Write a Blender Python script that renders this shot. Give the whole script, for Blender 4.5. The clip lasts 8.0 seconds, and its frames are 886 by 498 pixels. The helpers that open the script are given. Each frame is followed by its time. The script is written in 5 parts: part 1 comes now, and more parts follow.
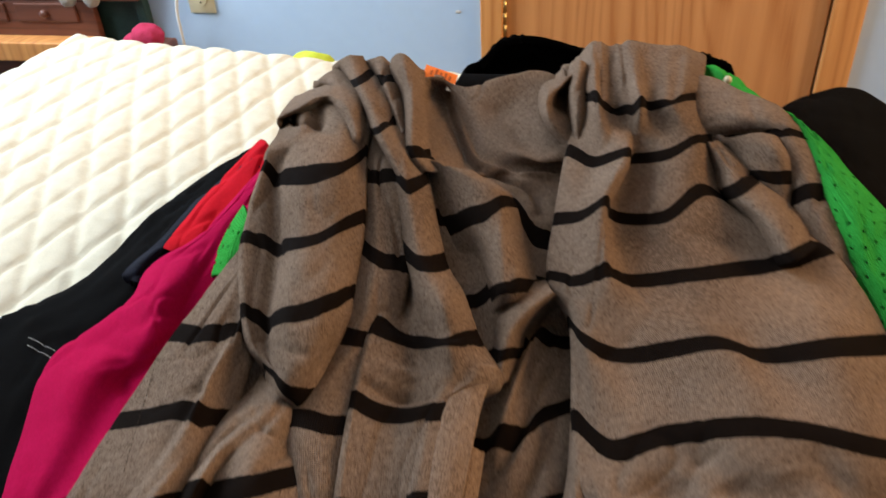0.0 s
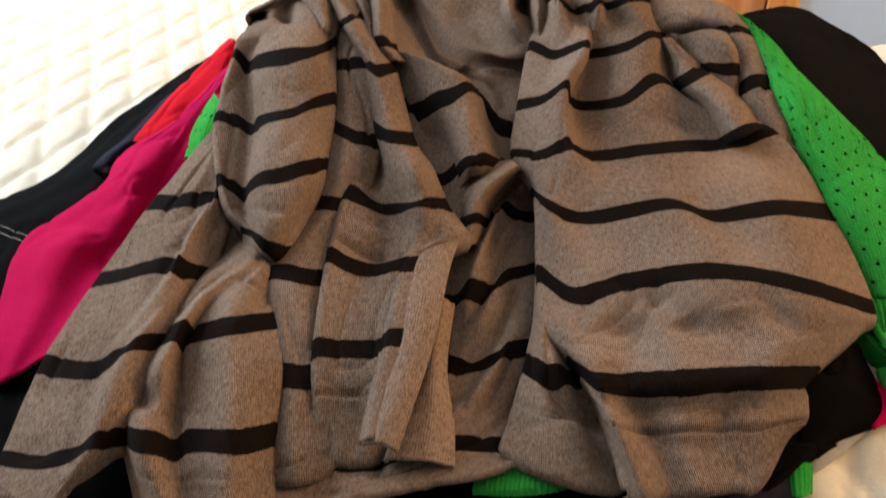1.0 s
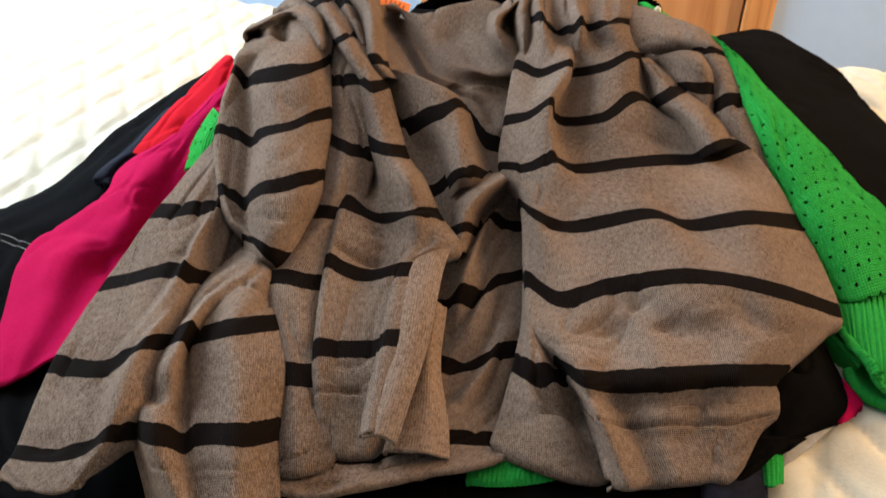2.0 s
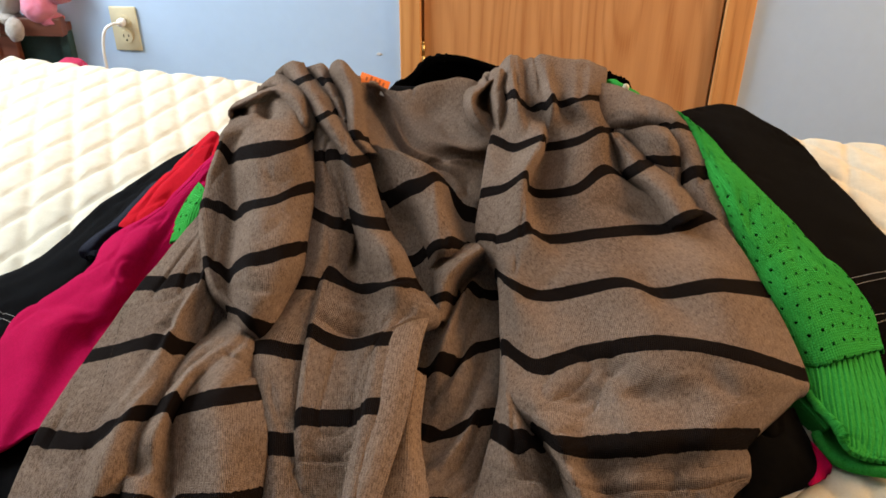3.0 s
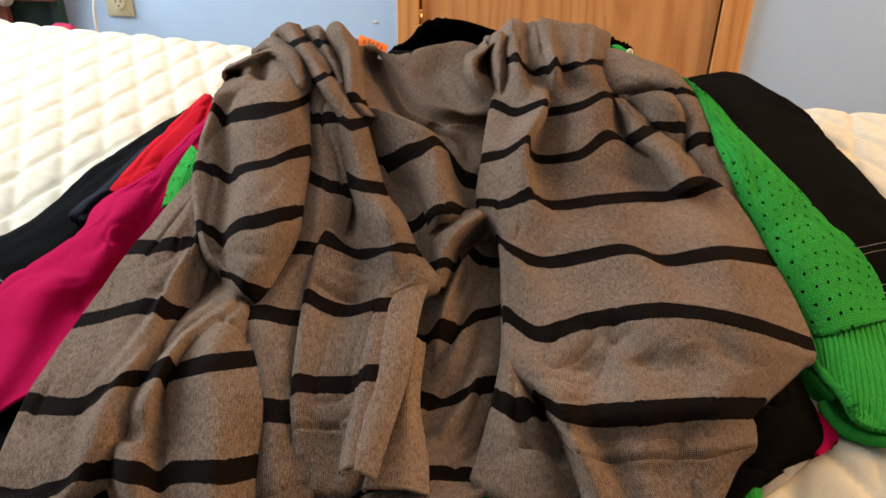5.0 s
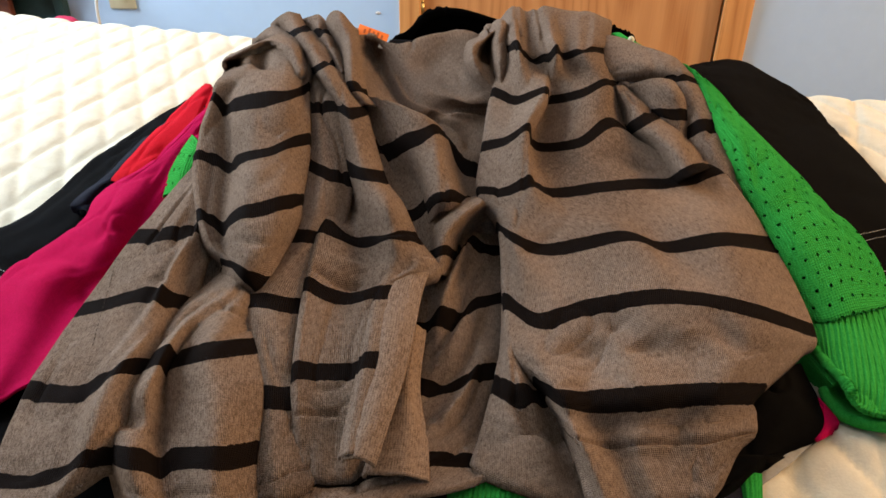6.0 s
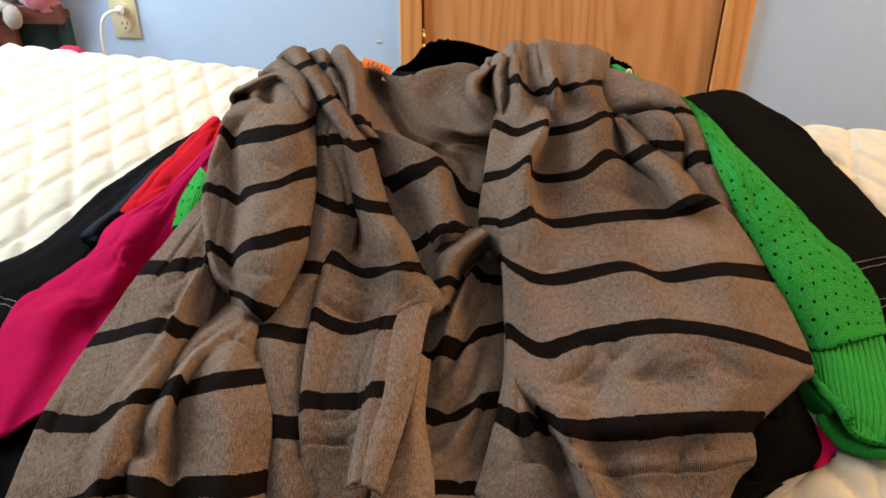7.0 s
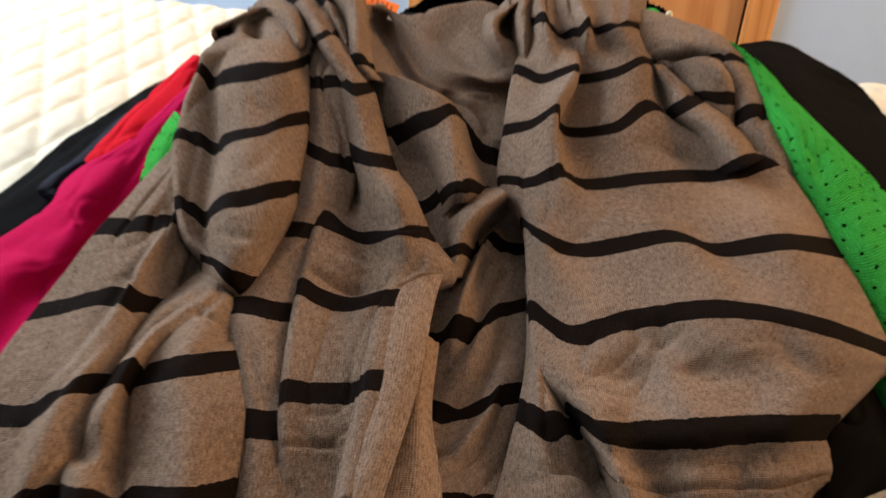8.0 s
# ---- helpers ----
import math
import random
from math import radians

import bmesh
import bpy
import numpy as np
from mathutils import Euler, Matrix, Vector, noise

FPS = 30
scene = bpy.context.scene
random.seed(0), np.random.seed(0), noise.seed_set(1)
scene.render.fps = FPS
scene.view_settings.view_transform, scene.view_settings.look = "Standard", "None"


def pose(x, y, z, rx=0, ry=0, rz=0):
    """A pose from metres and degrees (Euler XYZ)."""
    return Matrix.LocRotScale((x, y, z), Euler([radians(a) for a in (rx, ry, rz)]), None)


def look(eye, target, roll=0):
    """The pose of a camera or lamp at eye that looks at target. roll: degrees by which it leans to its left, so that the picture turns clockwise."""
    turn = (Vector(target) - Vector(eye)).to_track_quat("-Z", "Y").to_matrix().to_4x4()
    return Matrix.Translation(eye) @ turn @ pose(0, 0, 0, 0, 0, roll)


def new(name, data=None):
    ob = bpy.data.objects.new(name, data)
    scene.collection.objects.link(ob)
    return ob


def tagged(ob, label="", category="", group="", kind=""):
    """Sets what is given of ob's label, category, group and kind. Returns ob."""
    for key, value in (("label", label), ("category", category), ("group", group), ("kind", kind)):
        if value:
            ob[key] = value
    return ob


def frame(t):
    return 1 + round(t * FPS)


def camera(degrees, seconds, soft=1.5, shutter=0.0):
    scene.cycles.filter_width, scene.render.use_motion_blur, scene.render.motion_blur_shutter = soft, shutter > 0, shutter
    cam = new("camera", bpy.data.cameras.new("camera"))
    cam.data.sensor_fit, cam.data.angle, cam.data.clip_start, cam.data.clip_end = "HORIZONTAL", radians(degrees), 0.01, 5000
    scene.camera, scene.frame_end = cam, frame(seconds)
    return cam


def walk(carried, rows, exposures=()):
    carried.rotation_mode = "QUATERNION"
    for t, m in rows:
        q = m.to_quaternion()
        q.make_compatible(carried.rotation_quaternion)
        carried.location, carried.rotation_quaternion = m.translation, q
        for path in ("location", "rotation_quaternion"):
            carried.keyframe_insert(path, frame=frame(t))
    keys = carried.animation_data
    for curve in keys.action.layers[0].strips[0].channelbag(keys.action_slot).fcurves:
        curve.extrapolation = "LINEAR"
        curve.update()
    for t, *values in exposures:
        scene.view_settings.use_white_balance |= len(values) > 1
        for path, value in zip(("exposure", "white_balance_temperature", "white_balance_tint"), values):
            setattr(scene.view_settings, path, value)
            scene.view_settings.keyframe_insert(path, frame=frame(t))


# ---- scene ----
cam = camera(57.3, 8.0, soft=1.6, shutter=0.5)
PATH = [
    (0, (0.208, -0.075, 0.933), (-0.123, 1.516, -0.232), -3.5),
    (0.5, (0.223, -0.138, 0.909), (-0.053, 1.486, -0.225), -3.5),
    (1, (0.204, -0.148, 0.883), (-0.009, 1.43, -0.327), -1.3),
    (1.2, (0.2, -0.153, 0.879), (0.004, 1.41, -0.354), -0.7),
    (2.3, (0.197, -0.186, 0.904), (0.045, 1.457, -0.226), 0.1),
    (2.5, (0.197, -0.189, 0.908), (0.054, 1.477, -0.189), 0.3),
    (3, (0.2, -0.194, 0.909), (0.076, 1.51, -0.13), 0.4),
    (3.5, (0.198, -0.196, 0.909), (0.086, 1.518, -0.115), 0.6),
    (4, (0.199, -0.194, 0.906), (0.086, 1.516, -0.125), 0.5),
    (4.5, (0.197, -0.188, 0.897), (0.085, 1.501, -0.167), 0.7),
    (5, (0.195, -0.184, 0.893), (0.087, 1.489, -0.198), 1.0),
    (5.2, (0.194, -0.186, 0.889), (0.092, 1.487, -0.202), 1.2),
    (6.3, (0.2, -0.186, 0.892), (0.079, 1.473, -0.218), 0.3),
    (6.5, (0.197, -0.186, 0.895), (0.084, 1.478, -0.211), 0.5),
    (7, (0.196, -0.195, 0.903), (0.076, 1.498, -0.156), 0.4),
    (7.5, (0.187, -0.183, 0.889), (0.062, 1.506, -0.168), 0.7),
    (8, (0.184, -0.109, 0.846), (0.06, 1.528, -0.278), 1.4),
]
walk(cam, [(t, look(eye, target, roll)) for t, eye, target, roll in PATH],
     [(0.0, -0.16, 6750, 12), (0.5, -0.16, 6900, 12), (1.0, 0.13, 6800, 14), (1.2, 0.30, 6600, 13), (2.3, 0.30, 6350, 10), (2.5, 0.24, 6350, 10), (3.0, -0.02, 6950, 13), (5.0, 0.0, 6900, 13), (6.5, 0.06, 6600, 12), (7.0, 0.02, 6850, 13), (7.5, 0.02, 6850, 13), (8.0, 0.08, 6950, 15)])

# ---- light ----
world = bpy.data.worlds.new("sky")
scene.world = world
world.use_nodes = True
wn = world.node_tree
sky = wn.nodes.new("ShaderNodeTexSky")
sky.sky_type, sky.sun_disc = "NISHITA", False
sky.sun_elevation, sky.sun_rotation = radians(40), radians(150)
wn.links.new(sky.outputs[0], wn.nodes["Background"].inputs[0])
wn.nodes["Background"].inputs[1].default_value = 0.12


def area_light(name, m, w, h, watts, colour):
    lamp = bpy.data.lights.new(name, "AREA")
    lamp.shape, lamp.size, lamp.size_y, lamp.energy, lamp.color = "RECTANGLE", w, h, watts, colour
    ob = new(name, lamp)
    ob.matrix_world = m
    return ob


area_light("window_daylight", look((-1.56, 1.14, 1.45), (0.2, 1.0, 0.6)), 1.3, 1.2, 80, (0.76, 0.88, 1.0))
# Warm fill added from the east; no window is known there.
area_light("east_window_daylight", look((2.36, 1.1, 1.45), (0.4, 0.55, 0.5)), 1.3, 1.2, 64, (1.0, 0.62, 0.29))


# ---- materials ----
def material(name, rough=0.9, metal=0.0, sheen=0.0):
    m = bpy.data.materials.new(name)
    m.use_nodes = True
    b = m.node_tree.nodes["Principled BSDF"]
    b.inputs["Roughness"].default_value, b.inputs["Metallic"].default_value = rough, metal
    b.inputs["Sheen Weight"].default_value = sheen
    return m, m.node_tree, b


def add(tree, kind, **sockets):
    n = tree.nodes.new("ShaderNode" + kind)
    for key, value in sockets.items():
        s = n.inputs[key.replace("_", " ")]
        if hasattr(value, "is_output"):
            tree.links.new(value, s)
        else:
            s.default_value = value
    return n


def calc(tree, op, a, b=0.0, c=0.0):
    n = tree.nodes.new("ShaderNodeMath")
    n.operation = op
    for s, value in zip(n.inputs, (a, b, c)):
        if hasattr(value, "is_output"):
            tree.links.new(value, s)
        else:
            s.default_value = value
    return n.outputs[0]


def mix(tree, fac, a, b):
    n = tree.nodes.new("ShaderNodeMix")
    n.data_type = "RGBA"
    for s, value in ((n.inputs[0], fac), (n.inputs[6], a), (n.inputs[7], b)):
        if hasattr(value, "is_output"):
            tree.links.new(value, s)
        else:
            s.default_value = value
    return n.outputs[2]


def grain(tree, vec, scale, detail=3.0):
    return add(tree, "TexNoise", Vector=vec, Scale=scale, Detail=detail).outputs[0]


def bump(tree, bsdf, height, strength, distance):
    n = add(tree, "Bump", Height=height, Strength=strength, Distance=distance)
    tree.links.new(n.outputs[0], bsdf.inputs["Normal"])


def spread(tree, value, lo, hi):
    n = add(tree, "MapRange", Value=value)
    n.inputs[1].default_value, n.inputs[2].default_value = lo, hi
    return n.outputs[0]


def plain(name, dark, light, scale, rough=0.8, metal=0.0, relief=0.3, fine=0.001, sheen=0.0, gloss=0.4):
    """A surface whose colour wanders between two tones, with a fine relief."""
    m, t, b = material(name, rough, metal, sheen)
    b.inputs["Specular IOR Level"].default_value = gloss
    where = add(t, "TexCoord").outputs["Object"]
    a = grain(t, where, scale)
    c = grain(t, where, scale * 9)
    f = spread(t, calc(t, "ADD", calc(t, "MULTIPLY", a, 0.6), calc(t, "MULTIPLY", c, 0.4)), 0.35, 0.65)
    t.links.new(mix(t, f, (*dark, 1), (*light, 1)), b.inputs["Base Color"])
    bump(t, b, c, relief, fine)
    return m


def knit(name, dark, light, stripe=None, width=0.102, rib=0.0014, ribs=0.68, holes=False, depth=0.0010, heather=260):
    """Knitted cloth: wales along the cloth's length, heathered yarn, and cross stripes where v is whole."""
    m, t, b = material(name, 0.98)
    b.inputs["Specular IOR Level"].default_value = 0.04
    cloth = add(t, "UVMap")
    cloth.uv_map = "cloth"
    lay = add(t, "UVMap")
    lay.uv_map = "lay"
    where = add(t, "TexCoord").outputs["Object"]
    across, along = add(t, "SeparateXYZ", Vector=cloth.outputs[0]).outputs[:2]
    wale = calc(t, "SINE", calc(t, "MULTIPLY", across, 6.2832 / rib))
    course = calc(t, "SINE", calc(t, "MULTIPLY", along, 6.2832 / (rib * 0.8)))
    fleck = grain(t, where, heather, 2.0)
    speck = grain(t, where, heather * 4, 2.0)
    wear = grain(t, where, 9.0, 3.0)
    f = calc(t, "ADD", calc(t, "MULTIPLY", fleck, 0.22), calc(t, "MULTIPLY", speck, 0.5))
    f = calc(t, "ADD", f, calc(t, "MULTIPLY", wear, 0.3))
    f = calc(t, "ADD", f, calc(t, "MULTIPLY", wale, 0.03))
    slub = add(t, "Mapping", Vector=cloth.outputs[0])
    slub.inputs["Scale"].default_value = (900, 190, 1)
    f = calc(t, "ADD", f, calc(t, "MULTIPLY", calc(t, "SUBTRACT", grain(t, slub.outputs[0], 1.0, 2.0), 0.5), 0.42))
    colour = mix(t, spread(t, f, 0.35, 0.66), (*dark, 1), (*light, 1))
    if stripe:
        v = add(t, "SeparateXYZ", Vector=lay.outputs[0]).outputs[1]
        v = calc(t, "ADD", v, calc(t, "MULTIPLY", calc(t, "SUBTRACT", grain(t, where, 330, 1.0), 0.5), 0.022))
        off = calc(t, "ABSOLUTE", calc(t, "SUBTRACT", v, calc(t, "ROUND", v)))
        band = calc(t, "LESS_THAN", off, width)
        colour = mix(t, band, colour, mix(t, fleck, (*stripe, 1), tuple(1.7 * c for c in stripe) + (1,)))
    t.links.new(colour, b.inputs["Base Color"])
    relief = calc(t, "ADD", calc(t, "MULTIPLY", wale, 0.4), calc(t, "MULTIPLY", speck, 0.9))
    relief = calc(t, "ADD", relief, calc(t, "MULTIPLY", course, 0.3 if rib < 0.003 else 0.04))
    bump(t, b, relief, ribs, depth)
    if holes:
        cell = 0.0135
        wander = grain(t, where, 45, 1.0)
        across = calc(t, "ADD", across, calc(t, "MULTIPLY", wander, 0.004))
        along = calc(t, "ADD", along, calc(t, "MULTIPLY", grain(t, where, 38, 1.0), 0.004))
        row = calc(t, "DIVIDE", along, cell)
        shift = calc(t, "MULTIPLY", calc(t, "MODULO", calc(t, "FLOOR", row), 2.0), 0.5)
        p = calc(t, "SUBTRACT", calc(t, "FRACT", calc(t, "ADD", calc(t, "DIVIDE", across, cell), shift)), 0.5)
        q = calc(t, "SUBTRACT", calc(t, "FRACT", row), 0.5)
        r = calc(t, "SQRT", calc(t, "ADD", calc(t, "MULTIPLY", p, p), calc(t, "MULTIPLY", q, q)))
        gap = calc(t, "LESS_THAN", r, calc(t, "ADD", 0.04, calc(t, "MULTIPLY", fleck, 0.15)))
        clear = add(t, "BsdfTransparent")
        both = add(t, "MixShader", Fac=gap)
        t.links.new(b.outputs[0], both.inputs[1])
        t.links.new(clear.outputs[0], both.inputs[2])
        t.links.new(both.outputs[0], t.nodes["Material Output"].inputs[0])
    return m


def oak(name, dark, light, along_z=True):
    m, t, b = material(name, 0.42)
    where = add(t, "TexCoord").outputs["Object"]
    stretch = add(t, "Mapping", Vector=where)
    stretch.inputs["Scale"].default_value = (5, 5, 0.35) if along_z else (0.35, 5, 5)
    bend = grain(t, stretch.outputs[0], 1.2, 2.0)
    ring = add(t, "TexWave", Vector=stretch.outputs[0], Scale=1.1, Distortion=7.0, Detail=2.0)
    ring.inputs["Detail Scale"].default_value = 0.8
    pore = add(t, "Mapping", Vector=where)
    pore.inputs["Scale"].default_value = (420, 420, 9) if along_z else (9, 420, 420)
    pores = grain(t, pore.outputs[0], 1.0, 2.0)
    f = calc(t, "ADD", calc(t, "MULTIPLY", ring.outputs[0], 0.22), calc(t, "MULTIPLY", bend, 0.45))
    streak = add(t, "Mapping", Vector=where)
    streak.inputs["Scale"].default_value = (75, 75, 1.1) if along_z else (1.1, 75, 75)
    streaks = grain(t, streak.outputs[0], 1.0, 3.0)
    f = calc(t, "ADD", f, calc(t, "MULTIPLY", pores, 0.25))
    f = calc(t, "ADD", f, calc(t, "MULTIPLY", calc(t, "SUBTRACT", streaks, 0.3), 0.3))
    sweep = add(t, "Mapping", Vector=where)
    sweep.inputs["Scale"].default_value = (3.4, 3.4, 0.55) if along_z else (0.55, 3.4, 3.4)
    bow = grain(t, sweep.outputs[0], 1.0, 1.5)
    x, y, z = add(t, "SeparateXYZ", Vector=where).outputs
    year = calc(t, "SINE", calc(t, "ADD", calc(t, "MULTIPLY", x if along_z else z, 170), calc(t, "MULTIPLY", bow, 95)))
    line = calc(t, "POWER", calc(t, "ADD", 0.5, calc(t, "MULTIPLY", year, 0.5)), 3.0)
    f = calc(t, "ADD", f, calc(t, "MULTIPLY", calc(t, "MULTIPLY", line, pores), 0.55))
    t.links.new(mix(t, spread(t, f, 0.3, 0.95), (*light, 1), (*dark, 1)), b.inputs["Base Color"])
    bump(t, b, pores, 0.15, 0.0006)
    return m


GREY_KNIT = knit("grey_brown_striped_knit", (0.100, 0.0640, 0.0425), (0.295, 0.206, 0.1485), stripe=(0.0060, 0.0037, 0.0027))
GREY_FINE = knit("grey_brown_fine_striped_knit", (0.100, 0.0640, 0.0425), (0.295, 0.206, 0.1485), stripe=(0.0060, 0.0037, 0.0027), width=0.07)
GREY_PLAIN = knit("grey_brown_ribbed_knit", (0.100, 0.0640, 0.0425), (0.295, 0.206, 0.1485), rib=0.0018, ribs=0.3)
GREEN_KNIT = knit("green_pointelle_knit", (0.013, 0.215, 0.026), (0.032, 0.32, 0.05), rib=0.0028, ribs=0.6, holes=True)
GREEN_RIB = knit("green_ribbed_knit", (0.013, 0.20, 0.025), (0.032, 0.32, 0.05), rib=0.0036, ribs=0.8, depth=0.0006)
TEAL_KNIT = knit("teal_trim_knit", (0.004, 0.075, 0.035), (0.008, 0.12, 0.06), rib=0.0028, ribs=0.5)
MAGENTA = knit("magenta_jersey", (0.32, 0.002, 0.036), (0.43, 0.004, 0.056), rib=0.0012, ribs=0.25)
RED = knit("red_jersey", (0.44, 0.006, 0.013), (0.55, 0.010, 0.020), rib=0.0012, ribs=0.25)
NAVY = plain("navy_denim", (0.0045, 0.0048, 0.009), (0.011, 0.0115, 0.020), 300, 0.95, relief=0.4, gloss=0.1)
BLACK = plain("black_twill", (0.0010, 0.0008, 0.0007), (0.0026, 0.0021, 0.0018), 240, 0.95, relief=0.3, gloss=0.03)
LINING = plain("grey_lining_cloth", (0.30, 0.27, 0.22), (0.40, 0.37, 0.31), 40, 0.8)
SEAM_YARN = plain("brown_seam_yarn", (0.035, 0.022, 0.014), (0.06, 0.04, 0.026), 300, 0.95, gloss=0.05)
THREAD = plain("white_thread", (0.36, 0.34, 0.31), (0.5, 0.47, 0.43), 200, 0.8)
QUILT = plain("cream_quilted_cotton", (0.565, 0.51, 0.385), (0.65, 0.595, 0.46), 60, 0.95, relief=0.25, gloss=0.1)
WALL = plain("pale_blue_wall_paint", (0.47, 0.625, 0.81), (0.50, 0.66, 0.85), 4, 0.75, relief=0.15, fine=0.002)
WHITE = plain("white_ceiling_paint", (0.72, 0.72, 0.70), (0.80, 0.80, 0.78), 3, 0.9)
# Tone of the unseen floor, kept dark so less light bounces up.
CARPET = plain("brown_carpet", (0.10, 0.072, 0.05), (0.17, 0.125, 0.09), 90, 1.0, relief=1.0, fine=0.004)
OAK = oak("oak_veneer", (0.50, 0.195, 0.060), (0.70, 0.33, 0.122))
OAK_TRIM = oak("oak_trim", (0.52, 0.20, 0.055), (0.74, 0.35, 0.115))
REDWOOD = oak("red_brown_wood", (0.07, 0.022, 0.012), (0.17, 0.055, 0.03), False)
IVORY = plain("ivory_plastic", (0.60, 0.53, 0.34), (0.66, 0.58, 0.38), 12, 0.35, relief=0.05)
CORD = plain("white_plastic", (0.72, 0.71, 0.66), (0.80, 0.79, 0.74), 20, 0.4, relief=0.05)
DARK = plain("slot_shade", (0.01, 0.01, 0.01), (0.02, 0.02, 0.02), 20, 0.6)
BRASS = plain("brass", (0.55, 0.40, 0.16), (0.66, 0.50, 0.22), 60, 0.3, 1.0, relief=0.05)
STEEL = plain("steel_wire", (0.55, 0.55, 0.55), (0.7, 0.7, 0.7), 60, 0.25, 1.0, relief=0.05)
ORANGE = plain("orange_card", (0.90, 0.20, 0.025), (0.95, 0.25, 0.04), 30, 0.6, relief=0.1)
PAPER = plain("white_card", (0.7, 0.66, 0.55), (0.8, 0.76, 0.66), 30, 0.6, relief=0.1)
CREAM = plain("cream_speck", (0.56, 0.52, 0.48), (0.62, 0.58, 0.54), 300, 0.8)
INK = plain("dark_ink", (0.42, 0.09, 0.02), (0.5, 0.11, 0.03), 30, 0.7, relief=0.1)
PINK = plain("pink_plush", (0.72, 0.15, 0.24), (0.85, 0.26, 0.36), 70, 1.0, relief=1.0, fine=0.004, sheen=0.5)
BEIGE = plain("beige_plush", (0.38, 0.33, 0.27), (0.58, 0.52, 0.45), 60, 1.0, relief=1.0, fine=0.006, sheen=0.5)
CRIMSON = plain("crimson_cloth", (0.34, 0.015, 0.05), (0.48, 0.03, 0.09), 60, 0.9, relief=0.6)
LIME = plain("lime_plush", (0.42, 0.52, 0.03), (0.55, 0.65, 0.06), 60, 0.9, relief=0.6)
TEAL = plain("dark_green_paint", (0.012, 0.035, 0.03), (0.025, 0.06, 0.05), 30, 0.6)


# ---- mesh helpers ----
def link_mesh(name, bm, mat, parent=None, label="", smooth=True):
    mesh = bpy.data.meshes.new(name)
    bm.to_mesh(mesh)
    bm.free()
    mesh.materials.append(mat)
    for p in mesh.polygons:
        p.use_smooth = smooth
    ob = new(name, mesh)
    if parent:
        ob.parent = parent
    if label:
        tagged(ob, label)
    return ob


def part(name, bm, mat, parent, label="", smooth=True):
    return link_mesh(name, bm, mat, parent, label, smooth)


def thing(name, at, label, category, **more):
    ob = new(name)
    ob.empty_display_size = 0.05
    ob.location = at
    bpy.context.view_layer.update()
    return tagged(ob, label, category, **more)


def block(lo, hi, edge=0.002, at=(0, 0, 0)):
    """A box between two corners, with bevelled edges, as seen from a thing at the given place."""
    bm = bmesh.new()
    bmesh.ops.create_cube(bm, size=1)
    for v in bm.verts:
        v.co = Vector([(a + b) / 2 + (b - a) * c - o for a, b, c, o in zip(lo, hi, v.co, at)])
    if edge:
        bmesh.ops.bevel(bm, geom=bm.edges[:], offset=edge, segments=2, affect="EDGES", profile=0.5)
    return bm


def ball(radii, centre, lumps=0.0, seed=0.0, detail=4):
    bm = bmesh.new()
    bmesh.ops.create_icosphere(bm, subdivisions=detail, radius=1)
    for v in bm.verts:
        k = 1 + lumps * noise.noise(v.co * 2.2 + Vector((seed, 0, 0))) + 0.25 * lumps * noise.noise(v.co * 9)
        v.co = Vector([c + r * k * x for c, r, x in zip(centre, radii, v.co)])
    return bm


def smooth_line(points, n):
    """n points of a Catmull-Rom curve through the given ones (any number of columns)."""
    p = np.asarray(points, float)
    ext = np.concatenate([[2 * p[0] - p[1]], p, [2 * p[-1] - p[-2]]])
    t = np.linspace(0, len(p) - 1, n)
    k = np.minimum(t.astype(int), len(p) - 2)
    f = (t - k).reshape((-1,) + (1,) * (p.ndim - 1))
    a, b, c, d = ext[k], ext[k + 1], ext[k + 2], ext[k + 3]
    return 0.5 * (2 * b + (c - a) * f + (2 * a - 5 * b + 4 * c - d) * f * f + (3 * b - a - 3 * c + d) * f ** 3)


def tube(points, radius, n=40, sides=8):
    line = smooth_line(points, n)
    bm = bmesh.new()
    rings = []
    for i, p in enumerate(line):
        way = Vector(line[min(i + 1, n - 1)] - line[max(i - 1, 0)]).normalized()
        side = way.cross(Vector((0.31, 0.2, 0.93))).normalized()
        up = side.cross(way)
        rings.append([bm.verts.new(Vector(p) + radius * (math.cos(a) * side + math.sin(a) * up)) for a in [2 * math.pi * j / sides for j in range(sides)]])
    for a, b in zip(rings, rings[1:]):
        for j in range(sides):
            bm.faces.new((a[j], a[(j + 1) % sides], b[(j + 1) % sides], b[j]))
    bm.faces.new(rings[0][::-1])
    bm.faces.new(rings[-1])
    return bm


BED_TOP = 0.45


